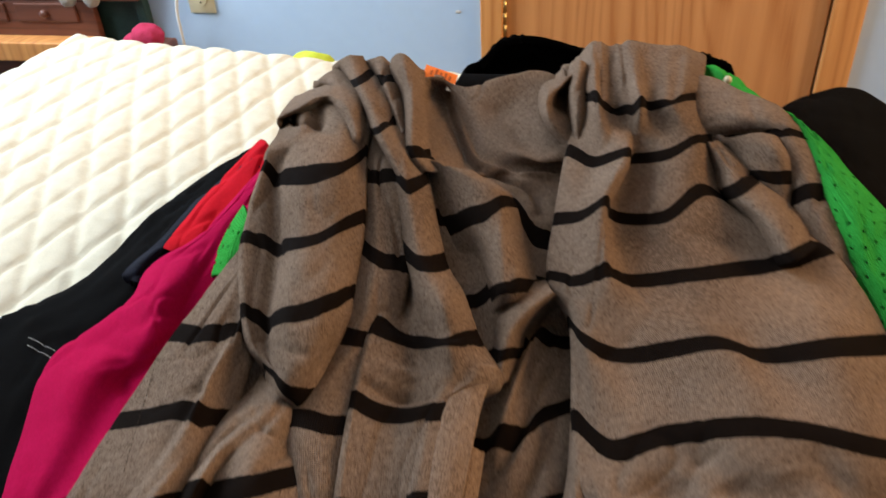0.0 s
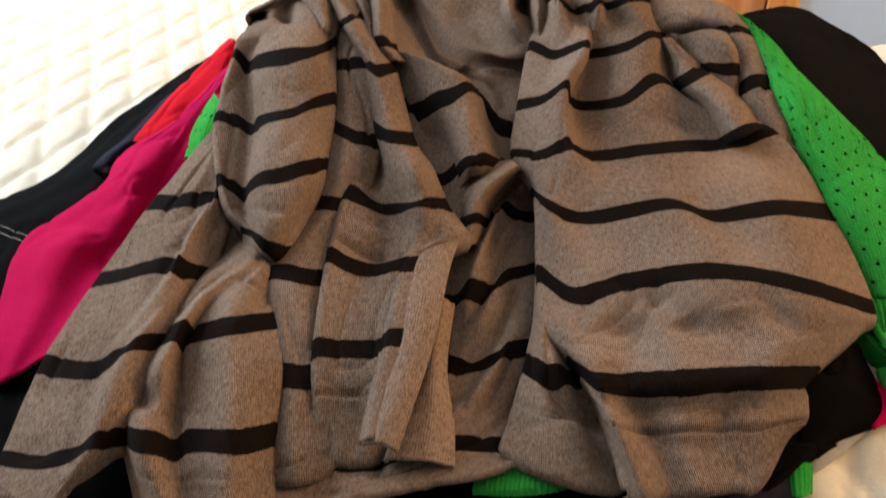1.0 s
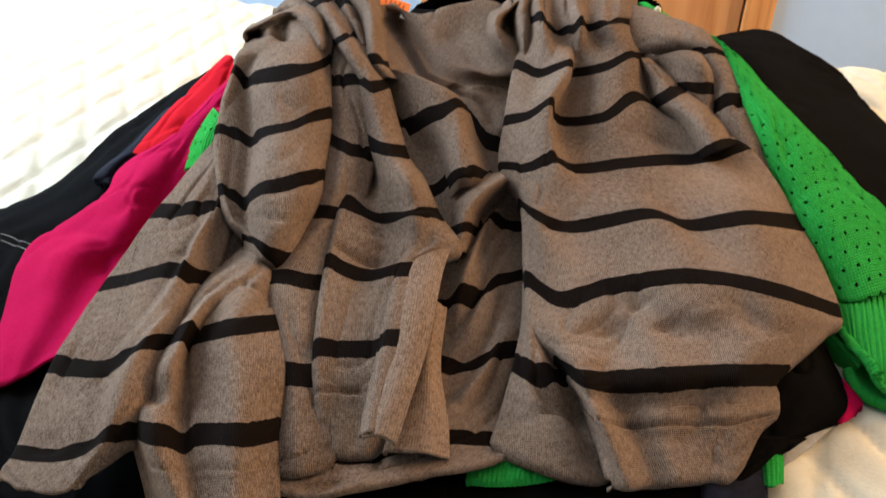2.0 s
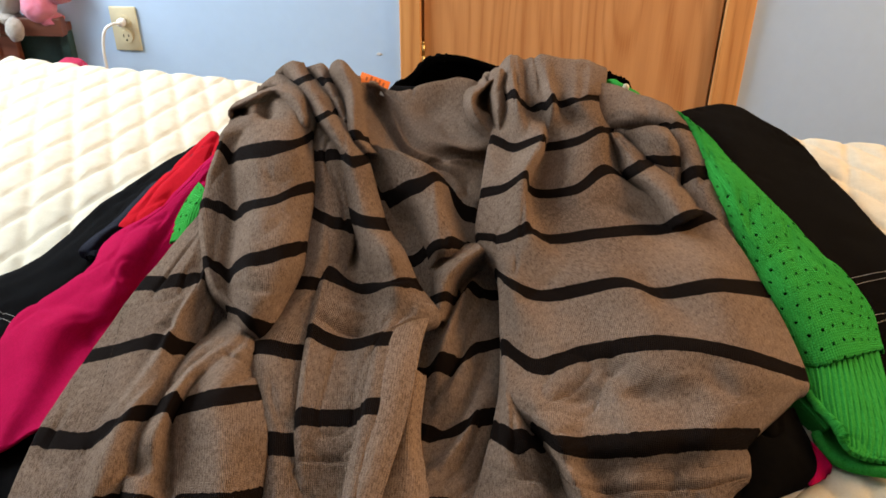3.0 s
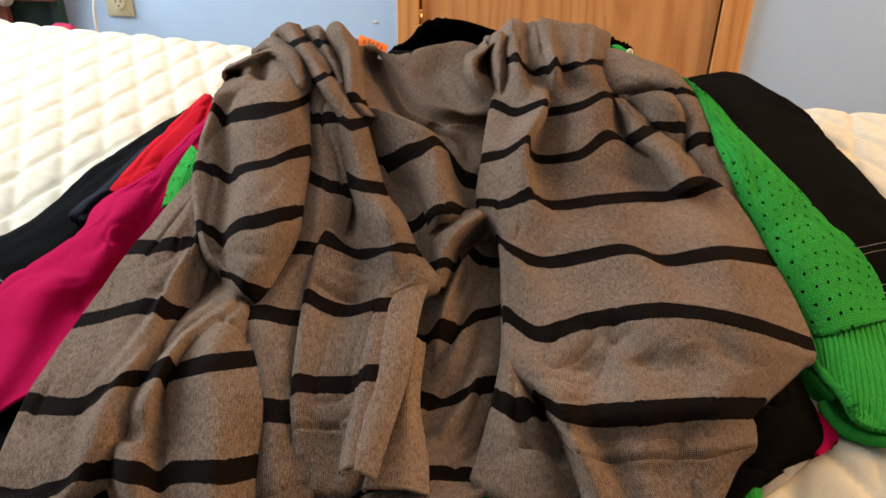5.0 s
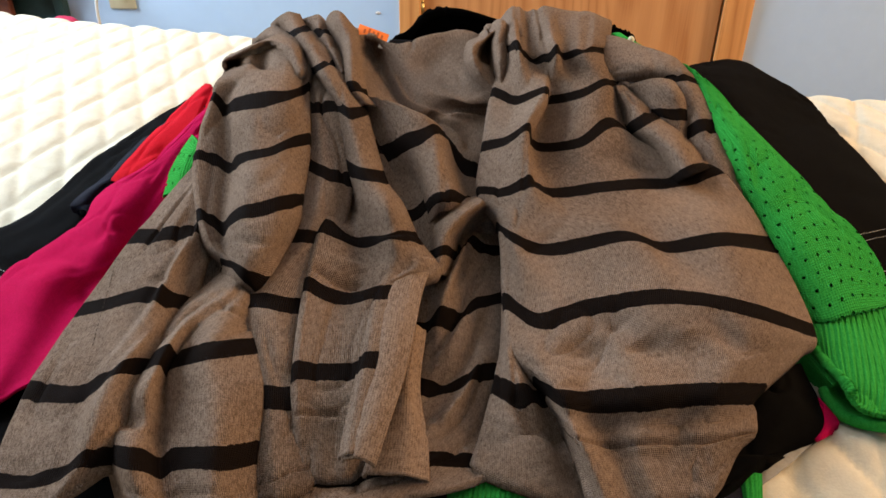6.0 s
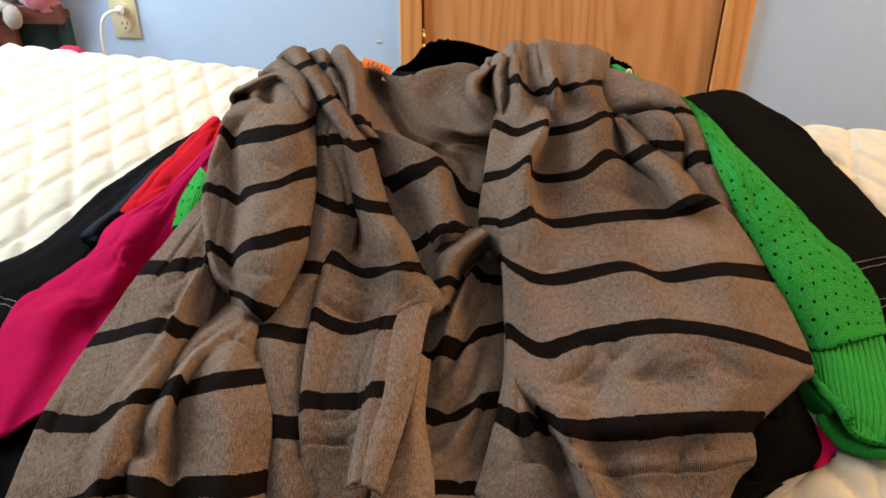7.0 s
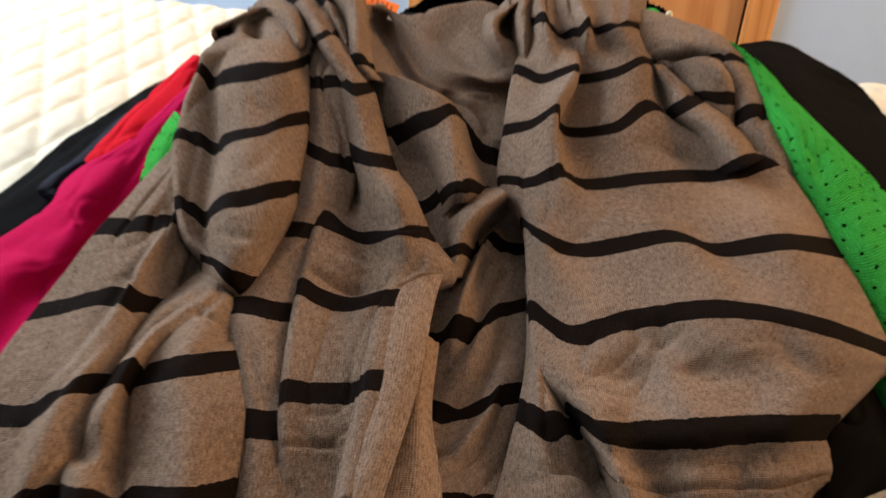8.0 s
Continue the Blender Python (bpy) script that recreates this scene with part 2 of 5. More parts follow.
def cloth(name, rungs, mat, parent, label="", nu=36, nv=64, roll=0.008, crease=0.0019, thick=0.0022, ends=(0, 0), seed=0.0, seams=(), drape=0.0024, grooves=(), ribs=()):
    """A piece of cloth lofted through rungs (a number along its length, then points across), with rolled edges and small creases."""
    vs = np.array([r[0] for r in rungs], float)
    net = np.array([r[1:] for r in rungs], float)
    across = np.stack([smooth_line(r, nu) for r in net])
    sheet = smooth_line(across, nv)
    v = np.interp(np.linspace(0, len(vs) - 1, nv), np.arange(len(vs)), vs)
    for i in range(nv):
        for j in range(nu):
            p = Vector(sheet[i, j]) * 1.0 + Vector((seed, 0, 0))
            sheet[i, j, 2] += crease * (1.6 * noise.noise(p * 17) + 0.5 * noise.noise(p * 52))
    wide = np.linalg.norm(sheet[:, -1] - sheet[:, 0], axis=1).mean()
    long = np.linalg.norm(np.diff(sheet[:, nu // 2], axis=0), axis=1).sum()
    for i in range(nv):
        for j in range(nu):
            p, q = wide * j / (nu - 1), long * i / (nv - 1)
            line = max(0.0, 1 - 5 * abs(noise.noise((p * 34 + q * 12, q * 20 - p * 9, seed + 11)))) ** 2
            here = max(0.0, noise.noise((p * 12, q * 12, seed + 3)) + 0.12)
            sheet[i, j, 2] -= crease * 2.1 * line * min(1.0, 2.4 * here)
            sheet[i, j, 2] += drape * (noise.noise((p * 30 + 2 * q, q * 7, seed)) + 0.5 * noise.noise((p * 70, q * 14 + p * 9, seed + 5)))
    pg, qg = np.meshgrid(np.linspace(0, wide, nu), np.linspace(0, long, nv))
    for pitch, depth in ribs:
        sheet[..., 2] += depth * np.abs(np.sin(math.pi * pg / pitch)) - depth
    for t0, u0, t1, u1, depth, width in grooves:
        a, e = np.array((u0 * wide, t0 * long)), np.array(((u1 - u0) * wide, (t1 - t0) * long))
        k = np.clip(((pg - a[0]) * e[0] + (qg - a[1]) * e[1]) / (e @ e), 0, 1)
        far = np.hypot(pg - a[0] - k * e[0], qg - a[1] - k * e[1])
        sheet[..., 2] -= depth * np.exp(-((far / width) ** 2)) * (0.4 + 0.6 * np.sin(np.pi * np.clip(k, 0.08, 0.92)))
    for at in seams:
        sheet[..., 2] -= (0.0034 * np.exp(-(((v - at) / 0.02) ** 2)) - 0.0012 * np.exp(-(((v - at - 0.05) / 0.025) ** 2)) + 0.0012 * (v > at))[:, None]
    shape = ((0.35, -0.12), (0.6, -0.42), (0.66, -0.85), (0.45, -1.3))
    def rolled(edge, inner):
        out = edge - inner
        out[:, 2] = 0
        out /= np.maximum(np.linalg.norm(out, axis=1, keepdims=True), 1e-9)
        made = []
        for s, d in shape:
            q = edge + out * s * roll
            q[:, 2] += d * roll
            made.append(q)
        return made
    if roll:
        left, right = rolled(sheet[:, 0], sheet[:, 1]), rolled(sheet[:, -1], sheet[:, -2])
        sheet = np.stack(left[::-1] + [sheet[:, j] for j in range(nu)] + right, 1)
        top = rolled(sheet[0], sheet[1]) if ends[0] else []
        foot = rolled(sheet[-1], sheet[-2]) if ends[1] else []
        for q in top + foot:
            q[:4] = q[4] + (q[:4] - q[4]) * 0.3
            q[-4:] = q[-5] + (q[-4:] - q[-5]) * 0.3
        sheet = np.stack(top[::-1] + [r for r in sheet] + foot)
        v = np.concatenate([[v[0]] * len(top), v, [v[-1]] * len(foot)])
    sheet[..., 2] = np.maximum(sheet[..., 2], BED_TOP + 0.004)
    rows, cols = sheet.shape[:2]
    gu = np.linalg.norm(np.diff(sheet, axis=1), axis=2).mean(0)
    gv = np.linalg.norm(np.diff(sheet, axis=0), axis=2).mean(1)
    cu, cv = np.r_[0, np.cumsum(gu)], np.r_[0, np.cumsum(gv)]
    step = np.linalg.norm(np.diff(sheet, axis=1), axis=2)
    pad = np.concatenate([step[:1]] * 9 + [step] + [step[-1:]] * 9)
    step = np.stack([pad[i:i + rows] for i in range(19)]).mean(0)
    even = np.concatenate([np.zeros((rows, 1)), np.cumsum(step, 1)], 1)
    even -= even[:, cols // 2:cols // 2 + 1]
    verts = sheet.reshape(-1, 3) - np.array(parent.location)
    faces = [(i * cols + j, (i + 1) * cols + j, (i + 1) * cols + j + 1, i * cols + j + 1) for i in range(rows - 1) for j in range(cols - 1)]
    mesh = bpy.data.meshes.new(name)
    mesh.from_pydata(verts.tolist(), [], faces)
    for layer, uu, vv in (("cloth", cu, cv), ("lay", cu, v)):
        uv = mesh.uv_layers.new(name=layer)
        k = np.array([loop.vertex_index for loop in mesh.loops])
        uv.data.foreach_set("uv", np.stack([even.ravel()[k] if layer == "cloth" else uu[k % cols], vv[k // cols]], 1).ravel())
    mesh.materials.append(mat)
    mesh.polygons.foreach_set("use_smooth", [True] * len(mesh.polygons))
    ob = new(name, mesh)
    ob.parent = parent
    if label:
        tagged(ob, label)
    s = ob.modifiers.new("thickness", "SOLIDIFY")
    s.thickness, s.offset = thick, -1
    return ob


# ---- room ----
# Unseen south wall stands far back to weaken bounce on the hems.
Y_WALL, X_WEST, X_EAST, Y_SOUTH, CEIL = 1.82, -1.6, 2.4, -3.6, 2.42
tagged(link_mesh("floor", block((X_WEST - 0.1, Y_SOUTH - 0.1, -0.1), (X_EAST + 0.1, Y_WALL + 0.9, 0), 0), CARPET), "unseen brown carpet floor, dark to cut bounced light", "floor", kind="structure")
tagged(link_mesh("ceiling", block((X_WEST - 0.1, Y_SOUTH - 0.1, CEIL), (X_EAST + 0.1, Y_WALL + 0.9, CEIL + 0.1), 0), WHITE), "white painted ceiling", "ceiling", kind="structure")
DOOR_L, DOOR_R, DOOR_TOP = 0.0, 0.727, 2.04


def wall(name, boxes, label):
    base = thing(name, (0, 0, 0), label, "wall", kind="structure")
    for lo, hi in boxes:
        part("wall_panel", block(lo, hi, 0), WALL, base, smooth=False)


wall("wall_north", [((X_WEST, Y_WALL, 0), (DOOR_L - 0.012, Y_WALL + 0.11, CEIL)), ((DOOR_R + 0.012, Y_WALL, 0), (X_EAST, Y_WALL + 0.11, CEIL)),
                    ((DOOR_L - 0.012, Y_WALL, DOOR_TOP + 0.012), (DOOR_R + 0.012, Y_WALL + 0.11, CEIL))], "pale blue painted wall round the door")
wall("wall_west", [((X_WEST - 0.1, Y_SOUTH, 0), (X_WEST, Y_WALL, 0.8)), ((X_WEST - 0.1, Y_SOUTH, 2.1), (X_WEST, Y_WALL, CEIL)),
                   ((X_WEST - 0.1, Y_SOUTH, 0.8), (X_WEST, 0.48, 2.1)), ((X_WEST - 0.1, 1.81, 0.8), (X_WEST, Y_WALL, 2.1))], "pale blue painted wall with an unseen opening for light")
# Unseen opening, cut only for the added warm fill.
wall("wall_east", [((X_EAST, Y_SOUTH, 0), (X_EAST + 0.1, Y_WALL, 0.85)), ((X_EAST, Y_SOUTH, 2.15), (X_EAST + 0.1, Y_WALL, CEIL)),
                   ((X_EAST, Y_SOUTH, 0.85), (X_EAST + 0.1, 0.43, 2.15)), ((X_EAST, 1.77, 0.85), (X_EAST + 0.1, Y_WALL, 2.15))], "pale blue painted wall with an unseen opening for light")
wall("wall_south", [((X_WEST, Y_SOUTH - 0.1, 0), (X_EAST, Y_SOUTH, CEIL))], "pale blue painted wall")

door = thing("door_1", (DOOR_L, Y_WALL, 0), "closed flush oak veneer door with oak casing", "door", kind="structure")
O = tuple(door.location)
part("door_leaf", block((DOOR_L + 0.002, Y_WALL + 0.002, 0.012), (DOOR_R - 0.001, Y_WALL + 0.037, DOOR_TOP), 0.0015, O), OAK, door, smooth=False)
part("jamb", block((DOOR_L - 0.012, Y_WALL + 0.0385, 0), (DOOR_R + 0.012, Y_WALL + 0.11, DOOR_TOP + 0.01), 0, O), OAK_TRIM, door, smooth=False)


def casing(x0, x1, z0, z1):
    bm = block((x0, Y_WALL - 0.016, z0), (x1, Y_WALL - 0.0005, z1), 0.004, O)
    return part("casing", bm, OAK_TRIM, door, smooth=False)


casing(DOOR_L - 0.058, DOOR_L - 0.004, 0, DOOR_TOP + 0.004)
casing(DOOR_R + 0.0025, DOOR_R + 0.072, 0, DOOR_TOP + 0.004)
casing(DOOR_L - 0.058, DOOR_R + 0.072, DOOR_TOP + 0.005, DOOR_TOP + 0.062)
for z in (0.20, 1.02, 1.80):
    bm = bmesh.new()
    for k in range(3):
        bmesh.ops.create_cone(bm, cap_ends=True, segments=14, radius1=0.0062, radius2=0.0062, depth=0.028, matrix=Matrix.Translation((-0.001, -0.006, z + 0.0145 + 0.029 * k)))
    bmesh.ops.create_uvsphere(bm, u_segments=10, v_segments=6, radius=0.0052, matrix=Matrix.Translation((-0.001, -0.006, z + 0.09)))
    part("hinge", bm, BRASS, door, "brass butt hinge")
tagged(link_mesh("baseboard", block((X_WEST, Y_WALL - 0.013, 0), (DOOR_L - 0.06, Y_WALL - 0.0005, 0.075), 0.003), OAK_TRIM, smooth=False), "oak baseboard along the blue wall", "baseboard", kind="structure")

# outlet with its plug and cord
OX, OZ = -0.769, 0.304
outlet = thing("wall_outlet", (OX, Y_WALL, OZ), "ivory duplex outlet on the blue wall", "outlet")
O = tuple(outlet.location)
part("cover_plate", block((OX - 0.035, Y_WALL - 0.0065, OZ - 0.057), (OX + 0.035, Y_WALL - 0.0005, OZ + 0.057), 0.003, O), IVORY, outlet)
for dz in (0.0195, -0.0195):
    bm = bmesh.new()
    bmesh.ops.create_cone(bm, cap_ends=True, segments=28, radius1=0.0172, radius2=0.0168, depth=0.003, matrix=Matrix.Translation((0, -0.0075, dz)) @ Matrix.Rotation(radians(90), 4, "X"))
    face = part("socket", bm, IVORY, outlet, "rounded ivory socket face", False)
    # Near-black pieces on the face stand in for shade inside the slots.
    for dx, h in ((-0.0065, 0.008), (0.0065, 0.0065)):
        part("slot", block((OX + dx - 0.0011, Y_WALL - 0.0098, OZ + dz + 0.003 - h / 2), (OX + dx + 0.0011, Y_WALL - 0.0088, OZ + dz + 0.003 + h / 2), 0, O), DARK, face, smooth=False)
    bm = bmesh.new()
    bmesh.ops.create_cone(bm, cap_ends=True, segments=12, radius1=0.0024, radius2=0.0024, depth=0.001, matrix=Matrix.Translation((0, -0.0094, dz - 0.0085)) @ Matrix.Rotation(radians(90), 4, "X"))
    part("slot", bm, DARK, face, smooth=False)
bm = bmesh.new()
bmesh.ops.create_cone(bm, cap_ends=True, segments=12, radius1=0.003, radius2=0.003, depth=0.0015, matrix=Matrix.Translation((0, -0.007, 0)) @ Matrix.Rotation(radians(90), 4, "X"))
part("screw", bm, IVORY, outlet)
cord = thing("power_cord", (OX, Y_WALL - 0.011, OZ + 0.02), "white plug and cord hanging from the outlet", "power cord")
O = tuple(cord.location)
part("plug", block((OX - 0.0095, Y_WALL - 0.034, OZ + 0.011), (OX + 0.0095, Y_WALL - 0.0102, OZ + 0.031), 0.006, O), CORD, cord)
part("cable", tube([(0, -0.024, 0.002), (-0.012, -0.04, 0.004), (-0.03, -0.05, -0.012), (-0.042, -0.05, -0.06), (-0.046, -0.045, -0.13), (-0.05, -0.04, -0.22), (-0.06, -0.05, -0.30), (-0.12, -0.06, -0.318)], 0.004), CORD, cord)

# low wooden shelf with soft toys
SX, SY = -0.907, 1.755
shelf = thing("toy_shelf", (SX - 0.3, SY + 0.05, 0), "red-brown wooden shelf with a dark green recess", "shelf")
O = tuple(shelf.location)
part("top_rail", block((SX - 0.62, SY, 0.296), (SX, SY + 0.028, 0.342), 0.003, O), REDWOOD, shelf, smooth=False)
part("board", block((SX - 0.62, SY + 0.0285, 0.30), (SX - 0.004, SY + 0.06, 0.32), 0.002, O), REDWOOD, shelf, smooth=False)
part("side_post", block((SX - 0.03, SY + 0.03, 0.0), (SX - 0.005, SY + 0.06, 0.2995), 0.003, O), TEAL, shelf, smooth=False)
part("side_post", block((SX - 0.62, SY + 0.002, 0.0), (SX - 0.13, SY + 0.024, 0.2955), 0.003, O), REDWOOD, shelf, smooth=False)
part("lower_ledge", block((SX - 0.62, SY - 0.055, 0.155), (SX - 0.14, SY + 0.0015, 0.206), 0.004, O), OAK_TRIM, shelf, "lighter orange-brown wooden ledge", smooth=False)
for kx in (0.26, 0.46):
    part("drawer_front", block((SX - kx - 0.085, SY - 0.006, 0.243), (SX - kx + 0.085, SY + 0.0015, 0.291), 0.003, O), REDWOOD, shelf, smooth=False)
    part("knob", ball((0.011, 0.010, 0.011), (SX - kx - O[0], SY - 0.014 - O[1], 0.267), 0.0, 0.0, 3), REDWOOD, shelf, "round wooden drawer knob")
part("back_panel", block((SX - 0.62, SY + 0.045, 0.02), (SX - 0.0305, SY + 0.059, 0.2995), 0.002, O), TEAL, shelf, "dark green back panel", smooth=False)


def plush(name, balls, mat, label, at):
    base = thing(name, at, label, "soft toy")
    for k, (piece, r, c) in enumerate(balls):
        part(piece, ball(r, c, 0.1, k * 3.1), mat, base)


plush("plush_toy", [("body", (0.043, 0.042, 0.042), (0, 0, 0.05)), ("head", (0.042, 0.038, 0.038), (0.052, 0.012, 0.09)), ("base", (0.03, 0.03, 0.016), (0.02, 0.01, 0.012))], PINK, "round pink plush toy on the wooden shelf", (SX - 0.052, SY + 0.015, 0.321))
plush("plush_toy", [("body", (0.045, 0.04, 0.075), (0, 0, 0.10)), ("paw", (0.022, 0.020, 0.03), (0.024, -0.045, 0.0)), ("paw", (0.022, 0.020, 0.03), (-0.04, -0.045, 0.0)), ("foot", (0.03, 0.03, 0.02), (-0.01, 0.0, 0.018))], BEIGE, "beige plush toy sitting on the wooden shelf", (SX - 0.128, SY + 0.015, 0.321))
plush("crumpled_cloth", [("fold", (0.042, 0.03, 0.034), (0.008, 0, 0.038)), ("flap", (0.030, 0.026, 0.024), (-0.03, 0.0, 0.022))], CRIMSON, "crumpled crimson cloth beside the shelf", (SX + 0.03, SY - 0.06, 0.192))
plush("plush_toy", [("body", (0.07, 0.06, 0.15), (0, 0, 0.15)), ("head", (0.06, 0.055, 0.055), (0.0, 0, 0.28))], LIME, "lime green plush toy standing behind the bed", (-0.335, 1.36, 0.0))
tagged(link_mesh("storage_box", block((SX + 0.002, SY - 0.12, 0), (SX + 0.06, SY + 0.04, 0.191), 0.006), REDWOOD, smooth=False), "small red-brown wooden storage box by the shelf", "box")

# ---- bed ----
TURN_BED = radians(-10.45)
BED_C = Vector((0.046, 1.048, 0))
EX, EY = Vector((math.cos(TURN_BED), math.sin(TURN_BED), 0)), Vector((-math.sin(TURN_BED), math.cos(TURN_BED), 0))
bed = thing("bed", (BED_C - 1.0 * EY).to_tuple(), "bed with a cream quilted mattress pad", "bed")
bed.rotation_euler = (0, 0, TURN_BED)
bpy.context.view_layer.update()
HALF_L, HALF_R, LONG, R = 0.75, 1.24, 1.92, 0.045


def quilt_mesh():
    step = 0.0046
    ax = np.arange(-HALF_L - 0.26, HALF_R + 0.26, step)
    ay = np.arange(-LONG - 0.26, 0.26, step)
    a, b = np.meshgrid(ax, ay)

    def edge(s, lo, hi):
        over = np.where(s > hi - R, s - (hi - R), np.where(s < lo + R, s - (lo + R), 0.0))
        k = np.minimum(np.abs(over) / R, math.pi / 2)
        flat = np.clip(s, lo + R, hi - R)
        down = R * (1 - np.cos(k)) + np.maximum(np.abs(over) - R * math.pi / 2, 0)
        return flat + np.sign(over) * R * np.sin(k), down

    x, dx = edge(a, -HALF_L, HALF_R)
    y, dy = edge(b, -LONG, 0.0)
    z = BED_TOP - np.minimum(np.maximum(dx, dy), 0.27)
    # world places of the flat cloth, for the stitch lines
    wx = BED_C.x + a * EX.x + b * EY.x
    wy = BED_C.y + a * EX.y + b * EY.y
    pa = (0.911 * wx + 0.413 * wy + 0.0203) / 0.0485
    pb = (0.954 * wx - 0.300 * wy + 0.6227) / 0.056
    pa += 0.05 * np.sin(9 * wy) + 0.04 * np.sin(23 * wx)
    pb += 0.05 * np.sin(8 * wx + 1) + 0.04 * np.sin(21 * wy)
    da, db = np.abs(pa - np.round(pa)) * 0.0485, np.abs(pb - np.round(pb)) * 0.056
    puff = (1 - np.exp(-da / 0.0045)) * (1 - np.exp(-db / 0.0045))
    wave = np.array([noise.noise((p * 5, q * 5, 0.3)) for p, q in zip(wx.ravel(), wy.ravel())]).reshape(wx.shape)
    fine = np.array([noise.noise((p * 40, q * 40, 0.7)) for p, q in zip(wx.ravel(), wy.ravel())]).reshape(wx.shape)
    lift = 0.0061 * puff + 0.004 * wave + 0.0014 * fine - 0.003
    nz = np.where(np.maximum(dx, dy) > R, 0.0, 1.0)
    z = z + lift * np.maximum(nz, 0.2)
    x = x + np.sign(a) * np.where(dx > 0.6 * R, lift, 0)
    y = y + np.where(dy > 0.6 * R, np.sign(b + LONG / 2) * lift, 0)
    rows, cols = a.shape
    verts = np.stack([x, y + 1.0, z], -1).reshape(-1, 3)
    i = (np.arange(rows - 1)[:, None] * cols + np.arange(cols - 1)[None]).ravel()
    faces = np.stack([i, i + 1, i + cols + 1, i + cols], 1)
    mesh = bpy.data.meshes.new("mattress_pad")
    mesh.from_pydata(verts.tolist(), [], faces.tolist())
    mesh.materials.append(QUILT)
    mesh.polygons.foreach_set("use_smooth", [True] * len(mesh.polygons))
    ob = new("mattress_pad", mesh)
    ob.parent = bed
    return tagged(ob, "cream quilted pad with a diamond stitch")


quilt_mesh()
part("mattress", block((-HALF_L + 0.02, 1.02 - LONG, 0.22), (HALF_R - 0.02, 0.98, 0.425), 0.03), QUILT, bed)
part("bed_base", block((-HALF_L + 0.03, 1.03 - LONG, 0.0), (HALF_R - 0.03, 0.97, 0.2195), 0.01), REDWOOD, bed, smooth=False)

# ---- clothes on the bed ----
SLEEVE_LEFT_UPPER = [
    (0.2, (-0.118, 0.709, 0.543), (-0.063, 0.592, 0.596), (-0.043, 0.600, 0.602), (-0.016, 0.592, 0.602), (0.005, 0.595, 0.592)),
    (0.45, (-0.068, 0.538, 0.594), (-0.046, 0.527, 0.603), (-0.032, 0.544, 0.605), (-0.002, 0.532, 0.608), (0.013, 0.559, 0.593)),
    (1, (-0.063, 0.496, 0.592), (-0.052, 0.490, 0.585), (-0.018, 0.465, 0.601), (0.011, 0.478, 0.603), (0.017, 0.532, 0.592)),
    (2, (-0.055, 0.419, 0.574), (-0.032, 0.420, 0.567), (-0.001, 0.397, 0.585), (0.019, 0.413, 0.588), (0.033, 0.451, 0.575)),
    (3, (-0.033, 0.352, 0.557), (-0.018, 0.351, 0.549), (0.010, 0.333, 0.570), (0.034, 0.348, 0.572), (0.041, 0.381, 0.558)),
    (3.5, (-0.018, 0.324, 0.547), (-0.008, 0.323, 0.544), (0.016, 0.304, 0.560), (0.035, 0.309, 0.561), (0.043, 0.349, 0.550)),
    (4, (-0.004, 0.310, 0.538), (0.007, 0.298, 0.545), (0.017, 0.285, 0.548), (0.024, 0.282, 0.543), (0.030, 0.286, 0.533)),
    (4.4, (-0.013, 0.317, 0.524), (-0.004, 0.304, 0.528), (0.003, 0.295, 0.527), (0.010, 0.290, 0.524), (0.016, 0.294, 0.517)),
]
SLEEVE_LEFT_LOWER = [
    (0.1, (-0.010, 0.318, 0.525), (-0.001, 0.305, 0.533), (0.006, 0.300, 0.537), (0.014, 0.299, 0.535), (0.019, 0.307, 0.524)),
    (0.3, (-0.013, 0.295, 0.527), (0.001, 0.276, 0.539), (0.010, 0.270, 0.540), (0.019, 0.269, 0.537), (0.026, 0.279, 0.527)),
    (0.6, (-0.030, 0.255, 0.523), (-0.012, 0.246, 0.539), (0.006, 0.248, 0.539), (0.021, 0.251, 0.536), (0.028, 0.261, 0.526)),
    (1, (-0.035, 0.210, 0.517), (-0.012, 0.200, 0.540), (-0.011, 0.210, 0.526), (0.017, 0.210, 0.535), (0.040, 0.233, 0.522)),
    (1.55, (-0.041, 0.174, 0.511), (-0.012, 0.162, 0.537), (-0.002, 0.178, 0.520), (0.032, 0.172, 0.531), (0.051, 0.195, 0.515)),
    (2, (-0.036, 0.150, 0.506), (-0.003, 0.118, 0.531), (0.015, 0.135, 0.513), (0.044, 0.129, 0.524), (0.058, 0.148, 0.506)),
    (2.75, (-0.003, 0.099, 0.498), (0.021, 0.087, 0.515), (0.034, 0.094, 0.507), (0.053, 0.092, 0.515), (0.067, 0.108, 0.499)),
]
